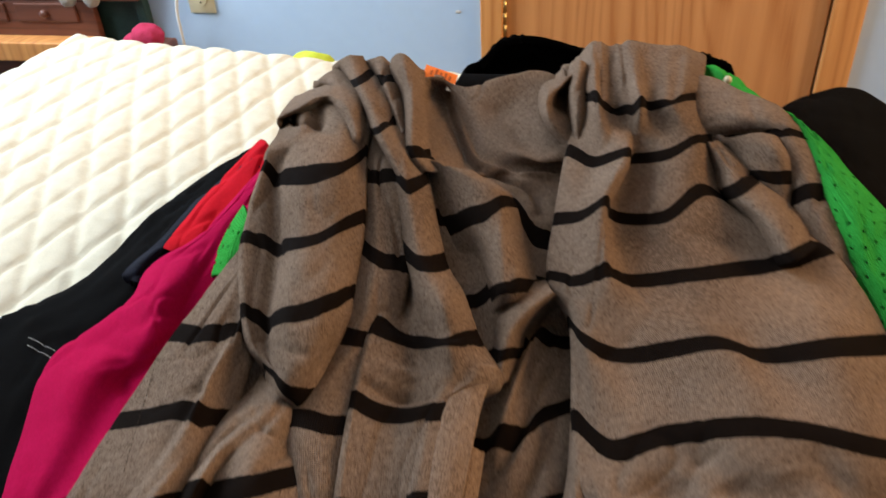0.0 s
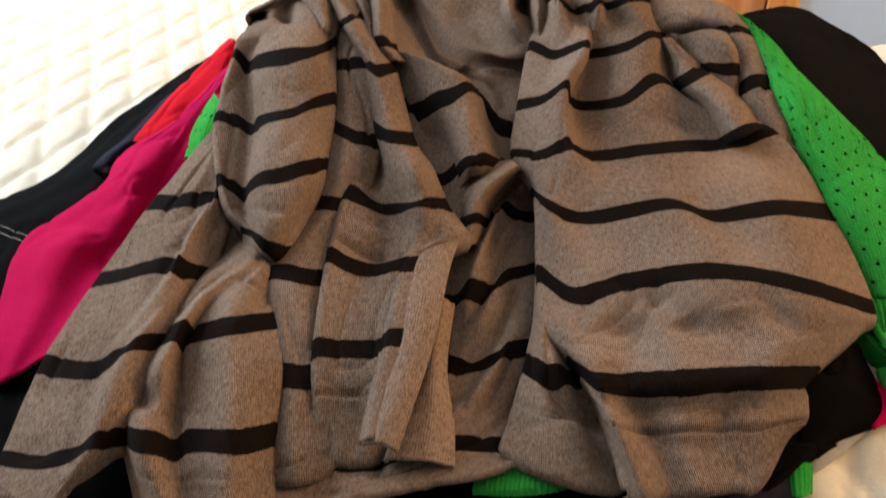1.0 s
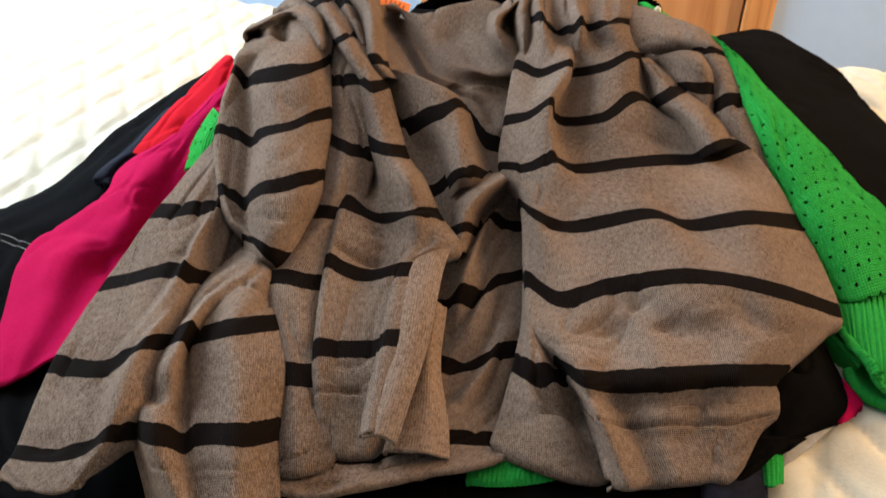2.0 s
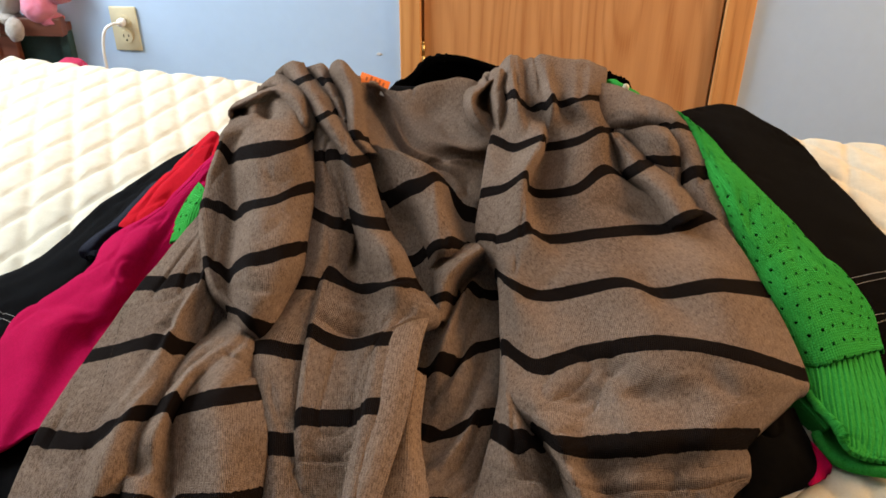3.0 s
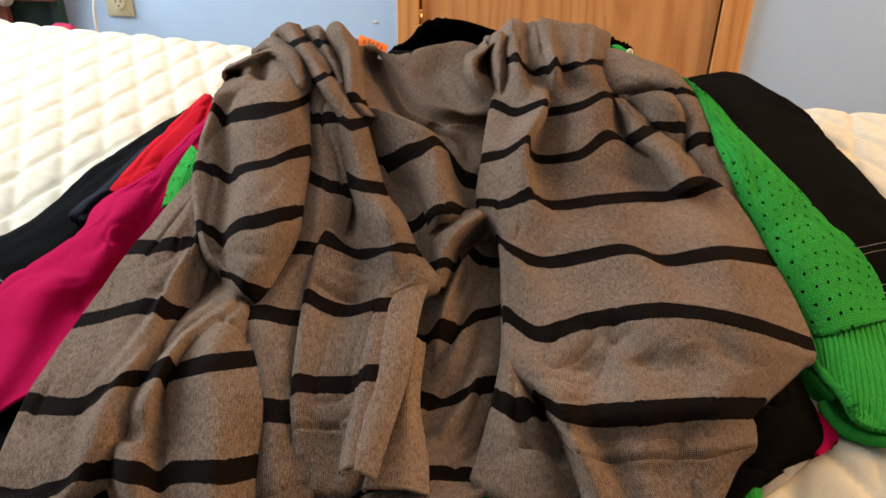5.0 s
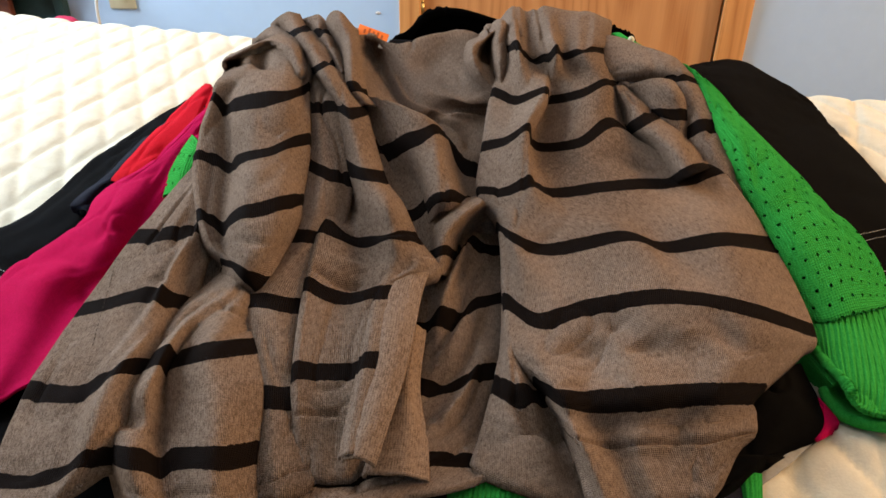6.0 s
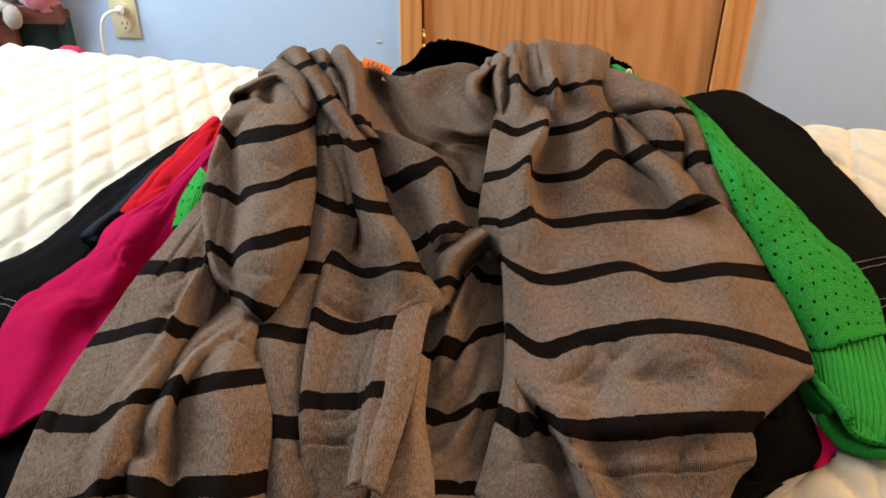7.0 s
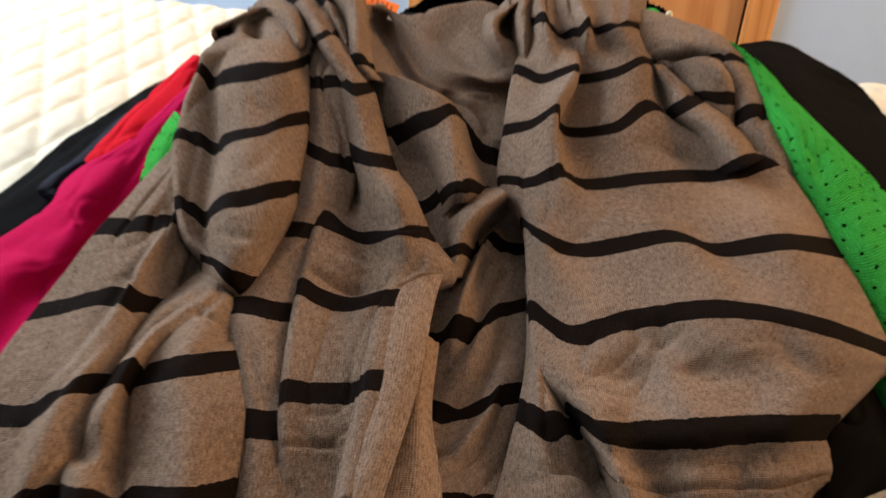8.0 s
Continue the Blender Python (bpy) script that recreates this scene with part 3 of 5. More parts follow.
SIDE_LEFT = [
    (0.1, (-0.060, 0.418, 0.562), (-0.056, 0.413, 0.563), (-0.052, 0.410, 0.564), (-0.048, 0.408, 0.563), (-0.043, 0.406, 0.562)),
    (1, (-0.084, 0.336, 0.540), (-0.062, 0.329, 0.550), (-0.046, 0.330, 0.554), (-0.034, 0.337, 0.552), (-0.027, 0.352, 0.545)),
    (2, (-0.098, 0.263, 0.522), (-0.068, 0.262, 0.533), (-0.045, 0.264, 0.540), (-0.031, 0.259, 0.544), (-0.022, 0.271, 0.526)),
    (3, (-0.102, 0.188, 0.511), (-0.070, 0.179, 0.520), (-0.054, 0.182, 0.526), (-0.037, 0.187, 0.537), (-0.022, 0.210, 0.521)),
    (4, (-0.096, 0.123, 0.504), (-0.067, 0.118, 0.512), (-0.046, 0.121, 0.517), (-0.030, 0.126, 0.525), (-0.019, 0.140, 0.510)),
    (4.6, (-0.103, 0.107, 0.501), (-0.072, 0.095, 0.506), (-0.051, 0.093, 0.508), (-0.039, 0.103, 0.510), (-0.025, 0.131, 0.505)),
]
FRONT_LEFT_INNER = [
    (0.3, (-0.002, 0.610, 0.579), (0.018, 0.565, 0.589), (0.029, 0.553, 0.588), (0.042, 0.536, 0.587)),
    (1, (0.019, 0.516, 0.578), (0.030, 0.502, 0.583), (0.038, 0.502, 0.583), (0.050, 0.505, 0.583)),
    (2, (0.034, 0.435, 0.560), (0.049, 0.417, 0.562), (0.060, 0.411, 0.561), (0.073, 0.419, 0.555)),
    (3, (0.035, 0.351, 0.540), (0.052, 0.340, 0.546), (0.061, 0.341, 0.545), (0.073, 0.351, 0.539)),
    (4, (0.014, 0.278, 0.524), (0.036, 0.272, 0.531), (0.053, 0.270, 0.530), (0.070, 0.280, 0.525)),
    (5, (0.044, 0.202, 0.509), (0.058, 0.195, 0.516), (0.069, 0.197, 0.515), (0.080, 0.205, 0.509)),
    (5.55, (0.056, 0.146, 0.499), (0.071, 0.145, 0.507), (0.080, 0.149, 0.506), (0.090, 0.158, 0.500)),
    (5.8, (0.059, 0.133, 0.495), (0.074, 0.131, 0.503), (0.083, 0.134, 0.502), (0.094, 0.144, 0.496)),
]
FRONT_LEFT_UPPER = [
    (0.4, (0.022, 0.584, 0.586), (0.039, 0.542, 0.598), (0.050, 0.528, 0.599), (0.057, 0.531, 0.592), (0.064, 0.537, 0.583)),
    (1, (0.049, 0.507, 0.581), (0.060, 0.485, 0.587), (0.067, 0.478, 0.587), (0.071, 0.490, 0.583), (0.075, 0.515, 0.575)),
    (2, (0.067, 0.441, 0.558), (0.076, 0.423, 0.564), (0.088, 0.405, 0.570), (0.098, 0.409, 0.566), (0.103, 0.432, 0.552)),
    (2.5, (0.067, 0.415, 0.545), (0.076, 0.409, 0.543), (0.093, 0.379, 0.554), (0.114, 0.367, 0.564), (0.122, 0.399, 0.545)),
    (3, (0.065, 0.353, 0.547), (0.077, 0.351, 0.543), (0.096, 0.354, 0.533), (0.121, 0.339, 0.554), (0.138, 0.361, 0.535)),
    (3.5, (0.065, 0.317, 0.542), (0.083, 0.318, 0.535), (0.104, 0.323, 0.529), (0.130, 0.315, 0.542), (0.156, 0.327, 0.529)),
]
FRONT_LEFT_LOWER = [
    (3, (0.067, 0.352, 0.546), (0.080, 0.350, 0.543), (0.096, 0.354, 0.533), (0.121, 0.339, 0.554), (0.138, 0.361, 0.535)),
    (3.5, (0.065, 0.317, 0.542), (0.083, 0.318, 0.535), (0.104, 0.323, 0.529), (0.130, 0.315, 0.542), (0.156, 0.327, 0.529)),
    (4, (0.066, 0.288, 0.536), (0.079, 0.285, 0.530), (0.094, 0.287, 0.526), (0.112, 0.286, 0.533), (0.130, 0.298, 0.530)),
    (5, (0.073, 0.216, 0.521), (0.085, 0.219, 0.518), (0.100, 0.222, 0.517), (0.115, 0.225, 0.518), (0.124, 0.238, 0.515)),
    (5.5, (0.081, 0.182, 0.512), (0.092, 0.186, 0.510), (0.105, 0.188, 0.509), (0.117, 0.189, 0.510), (0.126, 0.195, 0.504)),
    (5.8, (0.089, 0.151, 0.500), (0.100, 0.151, 0.499), (0.109, 0.153, 0.498), (0.117, 0.155, 0.497), (0.127, 0.163, 0.494)),
]
BUTTON_BAND_LEFT = [
    (0.25, (0.124, 0.325, 0.532), (0.134, 0.330, 0.536), (0.146, 0.335, 0.536), (0.154, 0.338, 0.532)),
    (0.25, (0.116, 0.290, 0.530), (0.127, 0.291, 0.533), (0.139, 0.294, 0.532), (0.148, 0.297, 0.529)),
    (0.3, (0.118, 0.227, 0.524), (0.128, 0.226, 0.527), (0.137, 0.225, 0.526), (0.145, 0.224, 0.522)),
    (0.3, (0.117, 0.180, 0.518), (0.126, 0.179, 0.521), (0.133, 0.178, 0.520), (0.139, 0.177, 0.516)),
    (0.3, (0.115, 0.149, 0.510), (0.122, 0.148, 0.513), (0.128, 0.148, 0.512), (0.134, 0.147, 0.509)),
]
FRONT_LEFT_EDGE = [
    (0.2, (0.138, 0.285, 0.507), (0.142, 0.283, 0.511), (0.147, 0.281, 0.511), (0.151, 0.283, 0.505)),
    (0.3, (0.138, 0.226, 0.503), (0.142, 0.225, 0.507), (0.147, 0.225, 0.507), (0.152, 0.227, 0.500)),
    (0.3, (0.132, 0.185, 0.499), (0.142, 0.184, 0.502), (0.152, 0.184, 0.502), (0.161, 0.186, 0.495)),
    (0.3, (0.128, 0.151, 0.496), (0.140, 0.150, 0.498), (0.153, 0.151, 0.498), (0.165, 0.154, 0.491)),
]
BACK_UPPER = [
    (0.3, (0.022, 0.701, 0.582), (0.049, 0.720, 0.578), (0.082, 0.704, 0.576), (0.111, 0.710, 0.582), (0.147, 0.720, 0.587), (0.184, 0.720, 0.578)),
    (0.35, (0.041, 0.660, 0.571), (0.055, 0.720, 0.552), (0.090, 0.662, 0.562), (0.118, 0.672, 0.559), (0.150, 0.677, 0.565), (0.190, 0.671, 0.562)),
    (0.4, (0.060, 0.585, 0.569), (0.077, 0.637, 0.551), (0.103, 0.602, 0.554), (0.130, 0.603, 0.561), (0.161, 0.588, 0.566), (0.194, 0.599, 0.557)),
    (0.45, (0.069, 0.548, 0.567), (0.090, 0.580, 0.552), (0.117, 0.579, 0.549), (0.143, 0.587, 0.548), (0.170, 0.592, 0.549), (0.196, 0.600, 0.542)),
    (0.6, (0.075, 0.522, 0.561), (0.093, 0.553, 0.545), (0.120, 0.577, 0.543), (0.151, 0.570, 0.544), (0.174, 0.579, 0.537), (0.197, 0.583, 0.532)),
    (1, (0.082, 0.492, 0.548), (0.100, 0.504, 0.541), (0.123, 0.520, 0.542), (0.144, 0.542, 0.535), (0.169, 0.510, 0.520), (0.193, 0.517, 0.513)),
]
BACK_LOWER = [
    (1, (0.082, 0.492, 0.548), (0.100, 0.499, 0.544), (0.125, 0.500, 0.554), (0.145, 0.525, 0.550), (0.169, 0.510, 0.520), (0.194, 0.518, 0.513)),
    (2, (0.110, 0.416, 0.518), (0.132, 0.423, 0.519), (0.146, 0.423, 0.534), (0.163, 0.426, 0.538), (0.180, 0.455, 0.517), (0.209, 0.472, 0.503)),
    (3, (0.135, 0.368, 0.504), (0.147, 0.374, 0.506), (0.161, 0.382, 0.512), (0.175, 0.395, 0.509), (0.190, 0.402, 0.502), (0.213, 0.408, 0.495)),
    (4, (0.140, 0.297, 0.493), (0.154, 0.294, 0.499), (0.169, 0.296, 0.507), (0.182, 0.311, 0.505), (0.195, 0.331, 0.498), (0.216, 0.351, 0.490)),
    (5, (0.141, 0.252, 0.487), (0.154, 0.241, 0.490), (0.169, 0.238, 0.491), (0.185, 0.241, 0.493), (0.197, 0.254, 0.490), (0.219, 0.272, 0.480)),
]
BACK_HEM = [
    (5, (0.141, 0.252, 0.487), (0.154, 0.241, 0.490), (0.169, 0.238, 0.491), (0.185, 0.241, 0.493), (0.197, 0.254, 0.490), (0.219, 0.272, 0.480)),
    (6, (0.089, 0.152, 0.491), (0.114, 0.154, 0.489), (0.140, 0.164, 0.488), (0.164, 0.172, 0.489), (0.181, 0.177, 0.485), (0.208, 0.184, 0.477)),
    (6.6, (0.059, 0.119, 0.493), (0.092, 0.119, 0.493), (0.122, 0.131, 0.490), (0.153, 0.144, 0.488), (0.182, 0.154, 0.486), (0.212, 0.174, 0.482)),
]
FOLD_CENTER = [
    (0.3, (0.066, 0.549, 0.574), (0.081, 0.533, 0.582), (0.095, 0.523, 0.584), (0.105, 0.535, 0.574), (0.107, 0.559, 0.559)),
    (0.6, (0.077, 0.526, 0.558), (0.100, 0.508, 0.572), (0.120, 0.502, 0.579), (0.133, 0.507, 0.574), (0.139, 0.535, 0.553)),
    (1, (0.095, 0.491, 0.543), (0.111, 0.481, 0.558), (0.128, 0.475, 0.569), (0.142, 0.491, 0.570), (0.149, 0.526, 0.547)),
    (1.4, (0.108, 0.460, 0.527), (0.123, 0.464, 0.535), (0.139, 0.441, 0.560), (0.150, 0.454, 0.564), (0.160, 0.488, 0.539)),
    (2, (0.122, 0.426, 0.515), (0.135, 0.429, 0.516), (0.149, 0.405, 0.548), (0.164, 0.409, 0.550), (0.176, 0.435, 0.526)),
    (2.3, (0.126, 0.409, 0.508), (0.139, 0.412, 0.509), (0.152, 0.401, 0.535), (0.164, 0.406, 0.537), (0.179, 0.436, 0.522)),
]
SLEEVE_CAP = [
    (0.2, (-0.092, 0.640, 0.567), (-0.075, 0.584, 0.593), (-0.081, 0.601, 0.592), (-0.115, 0.720, 0.550)),
    (0.25, (-0.068, 0.627, 0.580), (-0.055, 0.588, 0.602), (-0.055, 0.602, 0.604), (-0.076, 0.696, 0.574)),
    (0.3, (-0.050, 0.629, 0.586), (-0.034, 0.597, 0.608), (-0.032, 0.613, 0.610), (-0.048, 0.698, 0.585)),
    (0.35, (-0.025, 0.591, 0.593), (-0.008, 0.563, 0.612), (-0.003, 0.580, 0.614), (-0.017, 0.668, 0.589)),
    (0.6, (-0.005, 0.542, 0.594), (0.005, 0.533, 0.602), (0.012, 0.540, 0.605), (0.006, 0.598, 0.589)),
]
FOLD_LOOP = [
    (2.2, (0.184, 0.439, 0.531), (0.188, 0.414, 0.544), (0.192, 0.410, 0.542), (0.195, 0.429, 0.524)),
    (2.3, (0.165, 0.429, 0.529), (0.171, 0.397, 0.543), (0.176, 0.390, 0.541), (0.180, 0.410, 0.520)),
    (2.5, (0.151, 0.401, 0.523), (0.159, 0.374, 0.538), (0.166, 0.372, 0.536), (0.170, 0.392, 0.515)),
    (3, (0.149, 0.367, 0.514), (0.156, 0.349, 0.530), (0.163, 0.354, 0.530), (0.169, 0.378, 0.510)),
    (3.4, (0.148, 0.344, 0.503), (0.156, 0.330, 0.518), (0.162, 0.334, 0.518), (0.166, 0.355, 0.500)),
]
LAPEL_LEFT_OUTER = [
    (0.7, (-0.064, 0.720, 0.591), (-0.050, 0.702, 0.603), (-0.040, 0.705, 0.606), (-0.034, 0.720, 0.600)),
    (1, (-0.039, 0.686, 0.586), (-0.019, 0.636, 0.606), (-0.011, 0.635, 0.609), (-0.018, 0.704, 0.588)),
    (1.5, (-0.011, 0.630, 0.586), (0.007, 0.581, 0.608), (0.015, 0.585, 0.611), (0.011, 0.651, 0.590)),
    (2, (0.011, 0.574, 0.590), (0.026, 0.538, 0.607), (0.033, 0.541, 0.610), (0.032, 0.594, 0.592)),
    (2.7, (0.039, 0.527, 0.582), (0.051, 0.502, 0.596), (0.056, 0.510, 0.596), (0.057, 0.546, 0.585)),
    (3, (0.051, 0.507, 0.575), (0.062, 0.486, 0.587), (0.067, 0.489, 0.587), (0.070, 0.523, 0.574)),
]
LAPEL_LEFT_MIDDLE = [
    (0.7, (-0.029, 0.720, 0.594), (-0.019, 0.720, 0.598), (-0.010, 0.720, 0.600), (-0.001, 0.720, 0.592)),
    (1, (-0.014, 0.702, 0.582), (0.003, 0.660, 0.601), (0.008, 0.671, 0.598), (0.010, 0.705, 0.579)),
    (1.5, (0.011, 0.649, 0.578), (0.028, 0.599, 0.600), (0.032, 0.609, 0.597), (0.029, 0.654, 0.574)),
    (1.8, (0.030, 0.596, 0.580), (0.043, 0.563, 0.595), (0.046, 0.572, 0.592), (0.043, 0.606, 0.573)),
]
LAPEL_LEFT_END = [
    (0.5, (-0.088, 0.720, 0.569), (-0.075, 0.706, 0.583), (-0.064, 0.701, 0.591), (-0.058, 0.720, 0.587)),
    (0.6, (-0.069, 0.702, 0.571), (-0.049, 0.659, 0.595), (-0.041, 0.666, 0.598), (-0.045, 0.716, 0.582)),
    (0.7, (-0.041, 0.669, 0.577), (-0.027, 0.639, 0.594), (-0.024, 0.648, 0.596), (-0.029, 0.692, 0.583)),
]
LAPEL_LEFT_INNER = [
    (0.45, (-0.004, 0.708, 0.588), (0.005, 0.707, 0.606), (0.018, 0.705, 0.609), (0.031, 0.720, 0.587)),
    (0.55, (0.022, 0.658, 0.583), (0.033, 0.635, 0.603), (0.045, 0.616, 0.609), (0.046, 0.659, 0.580)),
    (0.7, (0.040, 0.587, 0.586), (0.051, 0.558, 0.604), (0.058, 0.558, 0.603), (0.060, 0.595, 0.578)),
    (1, (0.047, 0.547, 0.583), (0.058, 0.526, 0.595), (0.066, 0.527, 0.593), (0.070, 0.562, 0.571)),
    (1.5, (0.060, 0.525, 0.573), (0.071, 0.516, 0.582), (0.080, 0.520, 0.580), (0.090, 0.548, 0.561)),
]
LAPEL_RIGHT_INNER = [
    (0.3, (0.180, 0.720, 0.591), (0.184, 0.702, 0.594), (0.190, 0.683, 0.598), (0.195, 0.720, 0.580)),
    (0.35, (0.159, 0.720, 0.576), (0.168, 0.664, 0.595), (0.174, 0.650, 0.598), (0.180, 0.698, 0.576)),
    (0.4, (0.156, 0.697, 0.564), (0.166, 0.631, 0.589), (0.173, 0.624, 0.591), (0.179, 0.677, 0.571)),
    (0.5, (0.166, 0.657, 0.559), (0.174, 0.612, 0.580), (0.181, 0.614, 0.583), (0.188, 0.653, 0.571)),
    (0.6, (0.184, 0.631, 0.549), (0.189, 0.603, 0.568), (0.193, 0.609, 0.572), (0.198, 0.643, 0.565)),
]
LAPEL_RIGHT_FOLD = [
    (0.3, (0.185, 0.720, 0.594), (0.191, 0.718, 0.600), (0.199, 0.709, 0.603), (0.209, 0.720, 0.592)),
    (0.4, (0.182, 0.720, 0.574), (0.190, 0.667, 0.595), (0.199, 0.655, 0.598), (0.208, 0.684, 0.583)),
    (0.5, (0.186, 0.682, 0.568), (0.194, 0.624, 0.590), (0.201, 0.617, 0.592), (0.210, 0.640, 0.580)),
    (0.6, (0.191, 0.641, 0.559), (0.197, 0.605, 0.574), (0.202, 0.600, 0.575), (0.208, 0.614, 0.567)),
]
FRONT_RIGHT_UPPER = [
    (-0.75, (0.196, 0.770, 0.585), (0.211, 0.770, 0.604), (0.227, 0.770, 0.596), (0.243, 0.770, 0.603), (0.271, 0.770, 0.598), (0.301, 0.770, 0.597), (0.323, 0.770, 0.589)),
    (-0.25, (0.201, 0.680, 0.586), (0.215, 0.646, 0.608), (0.232, 0.661, 0.589), (0.250, 0.642, 0.609), (0.266, 0.662, 0.594), (0.287, 0.652, 0.603), (0.318, 0.701, 0.582)),
    (0, (0.203, 0.665, 0.583), (0.217, 0.617, 0.607), (0.235, 0.638, 0.582), (0.254, 0.611, 0.606), (0.265, 0.640, 0.588), (0.284, 0.626, 0.601), (0.318, 0.693, 0.577)),
    (1, (0.194, 0.582, 0.571), (0.217, 0.562, 0.572), (0.245, 0.558, 0.586), (0.252, 0.584, 0.564), (0.279, 0.571, 0.578), (0.305, 0.592, 0.582), (0.321, 0.620, 0.569)),
    (2, (0.189, 0.496, 0.553), (0.209, 0.485, 0.566), (0.227, 0.492, 0.577), (0.237, 0.516, 0.546), (0.274, 0.498, 0.558), (0.306, 0.534, 0.565), (0.337, 0.556, 0.540)),
    (3, (0.188, 0.433, 0.541), (0.210, 0.420, 0.548), (0.230, 0.424, 0.558), (0.251, 0.431, 0.543), (0.306, 0.440, 0.548), (0.359, 0.474, 0.537), (0.401, 0.492, 0.543)),
]
SHOULDER_RIGHT = [
    (0.3, (0.312, 0.720, 0.587), (0.333, 0.706, 0.588), (0.348, 0.680, 0.592), (0.370, 0.659, 0.589), (0.392, 0.646, 0.580)),
    (0.75, (0.312, 0.643, 0.579), (0.334, 0.629, 0.586), (0.356, 0.625, 0.588), (0.380, 0.620, 0.586), (0.397, 0.625, 0.576)),
    (1, (0.310, 0.621, 0.560), (0.334, 0.625, 0.555), (0.360, 0.625, 0.561), (0.379, 0.611, 0.580), (0.401, 0.618, 0.573)),
    (1.5, (0.317, 0.598, 0.548), (0.341, 0.596, 0.544), (0.370, 0.594, 0.545), (0.391, 0.586, 0.568), (0.418, 0.595, 0.559)),
    (2, (0.321, 0.569, 0.536), (0.350, 0.564, 0.533), (0.378, 0.563, 0.535), (0.398, 0.552, 0.557), (0.429, 0.571, 0.544)),
    (2.8, (0.328, 0.492, 0.520), (0.358, 0.492, 0.518), (0.384, 0.495, 0.524), (0.410, 0.487, 0.534), (0.433, 0.474, 0.518)),
]
SHOULDER_PLEAT = [
    (1.3, (0.314, 0.613, 0.566), (0.316, 0.600, 0.576), (0.321, 0.602, 0.577), (0.330, 0.617, 0.568)),
    (1.7, (0.323, 0.585, 0.554), (0.327, 0.564, 0.570), (0.335, 0.570, 0.572), (0.349, 0.591, 0.559)),
    (2, (0.327, 0.559, 0.544), (0.332, 0.533, 0.564), (0.342, 0.540, 0.568), (0.359, 0.579, 0.554)),
    (2.5, (0.347, 0.530, 0.539), (0.350, 0.498, 0.562), (0.365, 0.513, 0.563), (0.387, 0.554, 0.543)),
    (3, (0.364, 0.480, 0.528), (0.367, 0.455, 0.551), (0.381, 0.467, 0.553), (0.410, 0.518, 0.532)),
]
SHOULDER_LOOP = [
    (1.2, (0.324, 0.628, 0.568), (0.338, 0.609, 0.579), (0.354, 0.605, 0.584), (0.372, 0.607, 0.581), (0.390, 0.619, 0.568)),
    (1.6, (0.337, 0.614, 0.560), (0.346, 0.594, 0.573), (0.358, 0.588, 0.579), (0.375, 0.584, 0.577), (0.394, 0.599, 0.559)),
    (2, (0.350, 0.590, 0.553), (0.357, 0.568, 0.565), (0.370, 0.565, 0.563), (0.381, 0.568, 0.561), (0.394, 0.586, 0.550)),
    (2.4, (0.363, 0.579, 0.545), (0.367, 0.560, 0.549), (0.374, 0.551, 0.549), (0.381, 0.548, 0.544), (0.390, 0.557, 0.532)),
]
FRONT_RIGHT_MIDDLE = [
    (3, (0.188, 0.433, 0.541), (0.210, 0.420, 0.548), (0.230, 0.424, 0.558), (0.251, 0.431, 0.543), (0.306, 0.440, 0.548), (0.359, 0.474, 0.537), (0.401, 0.492, 0.543)),
    (4, (0.205, 0.391, 0.531), (0.216, 0.365, 0.537), (0.244, 0.359, 0.531), (0.303, 0.367, 0.542), (0.339, 0.368, 0.532), (0.383, 0.375, 0.538), (0.439, 0.417, 0.510)),
    (5, (0.213, 0.309, 0.516), (0.237, 0.286, 0.517), (0.272, 0.298, 0.525), (0.314, 0.302, 0.532), (0.357, 0.304, 0.532), (0.396, 0.304, 0.523), (0.450, 0.325, 0.491)),
    (5.6, (0.218, 0.259, 0.511), (0.241, 0.243, 0.516), (0.276, 0.257, 0.512), (0.301, 0.256, 0.517), (0.342, 0.264, 0.514), (0.378, 0.262, 0.515), (0.433, 0.297, 0.493)),
]
FRONT_RIGHT_HEM = [
    (5.6, (0.218, 0.259, 0.511), (0.241, 0.243, 0.516), (0.276, 0.257, 0.512), (0.301, 0.256, 0.517), (0.342, 0.264, 0.514), (0.378, 0.262, 0.515), (0.433, 0.297, 0.493)),
    (6, (0.239, 0.230, 0.506), (0.249, 0.205, 0.520), (0.272, 0.214, 0.510), (0.305, 0.215, 0.514), (0.335, 0.225, 0.510), (0.357, 0.227, 0.511), (0.387, 0.246, 0.495)),
    (6.2, (0.245, 0.220, 0.495), (0.253, 0.195, 0.511), (0.275, 0.205, 0.496), (0.303, 0.205, 0.500), (0.331, 0.214, 0.496), (0.353, 0.217, 0.496), (0.385, 0.235, 0.486)),
    (6.5, (0.253, 0.205, 0.493), (0.259, 0.180, 0.510), (0.280, 0.192, 0.493), (0.299, 0.191, 0.497), (0.325, 0.198, 0.493), (0.347, 0.201, 0.493), (0.381, 0.218, 0.484)),
    (6.85, (0.269, 0.157, 0.484), (0.276, 0.152, 0.489), (0.292, 0.161, 0.481), (0.308, 0.162, 0.485), (0.329, 0.169, 0.481), (0.347, 0.173, 0.482), (0.373, 0.208, 0.478)),
]
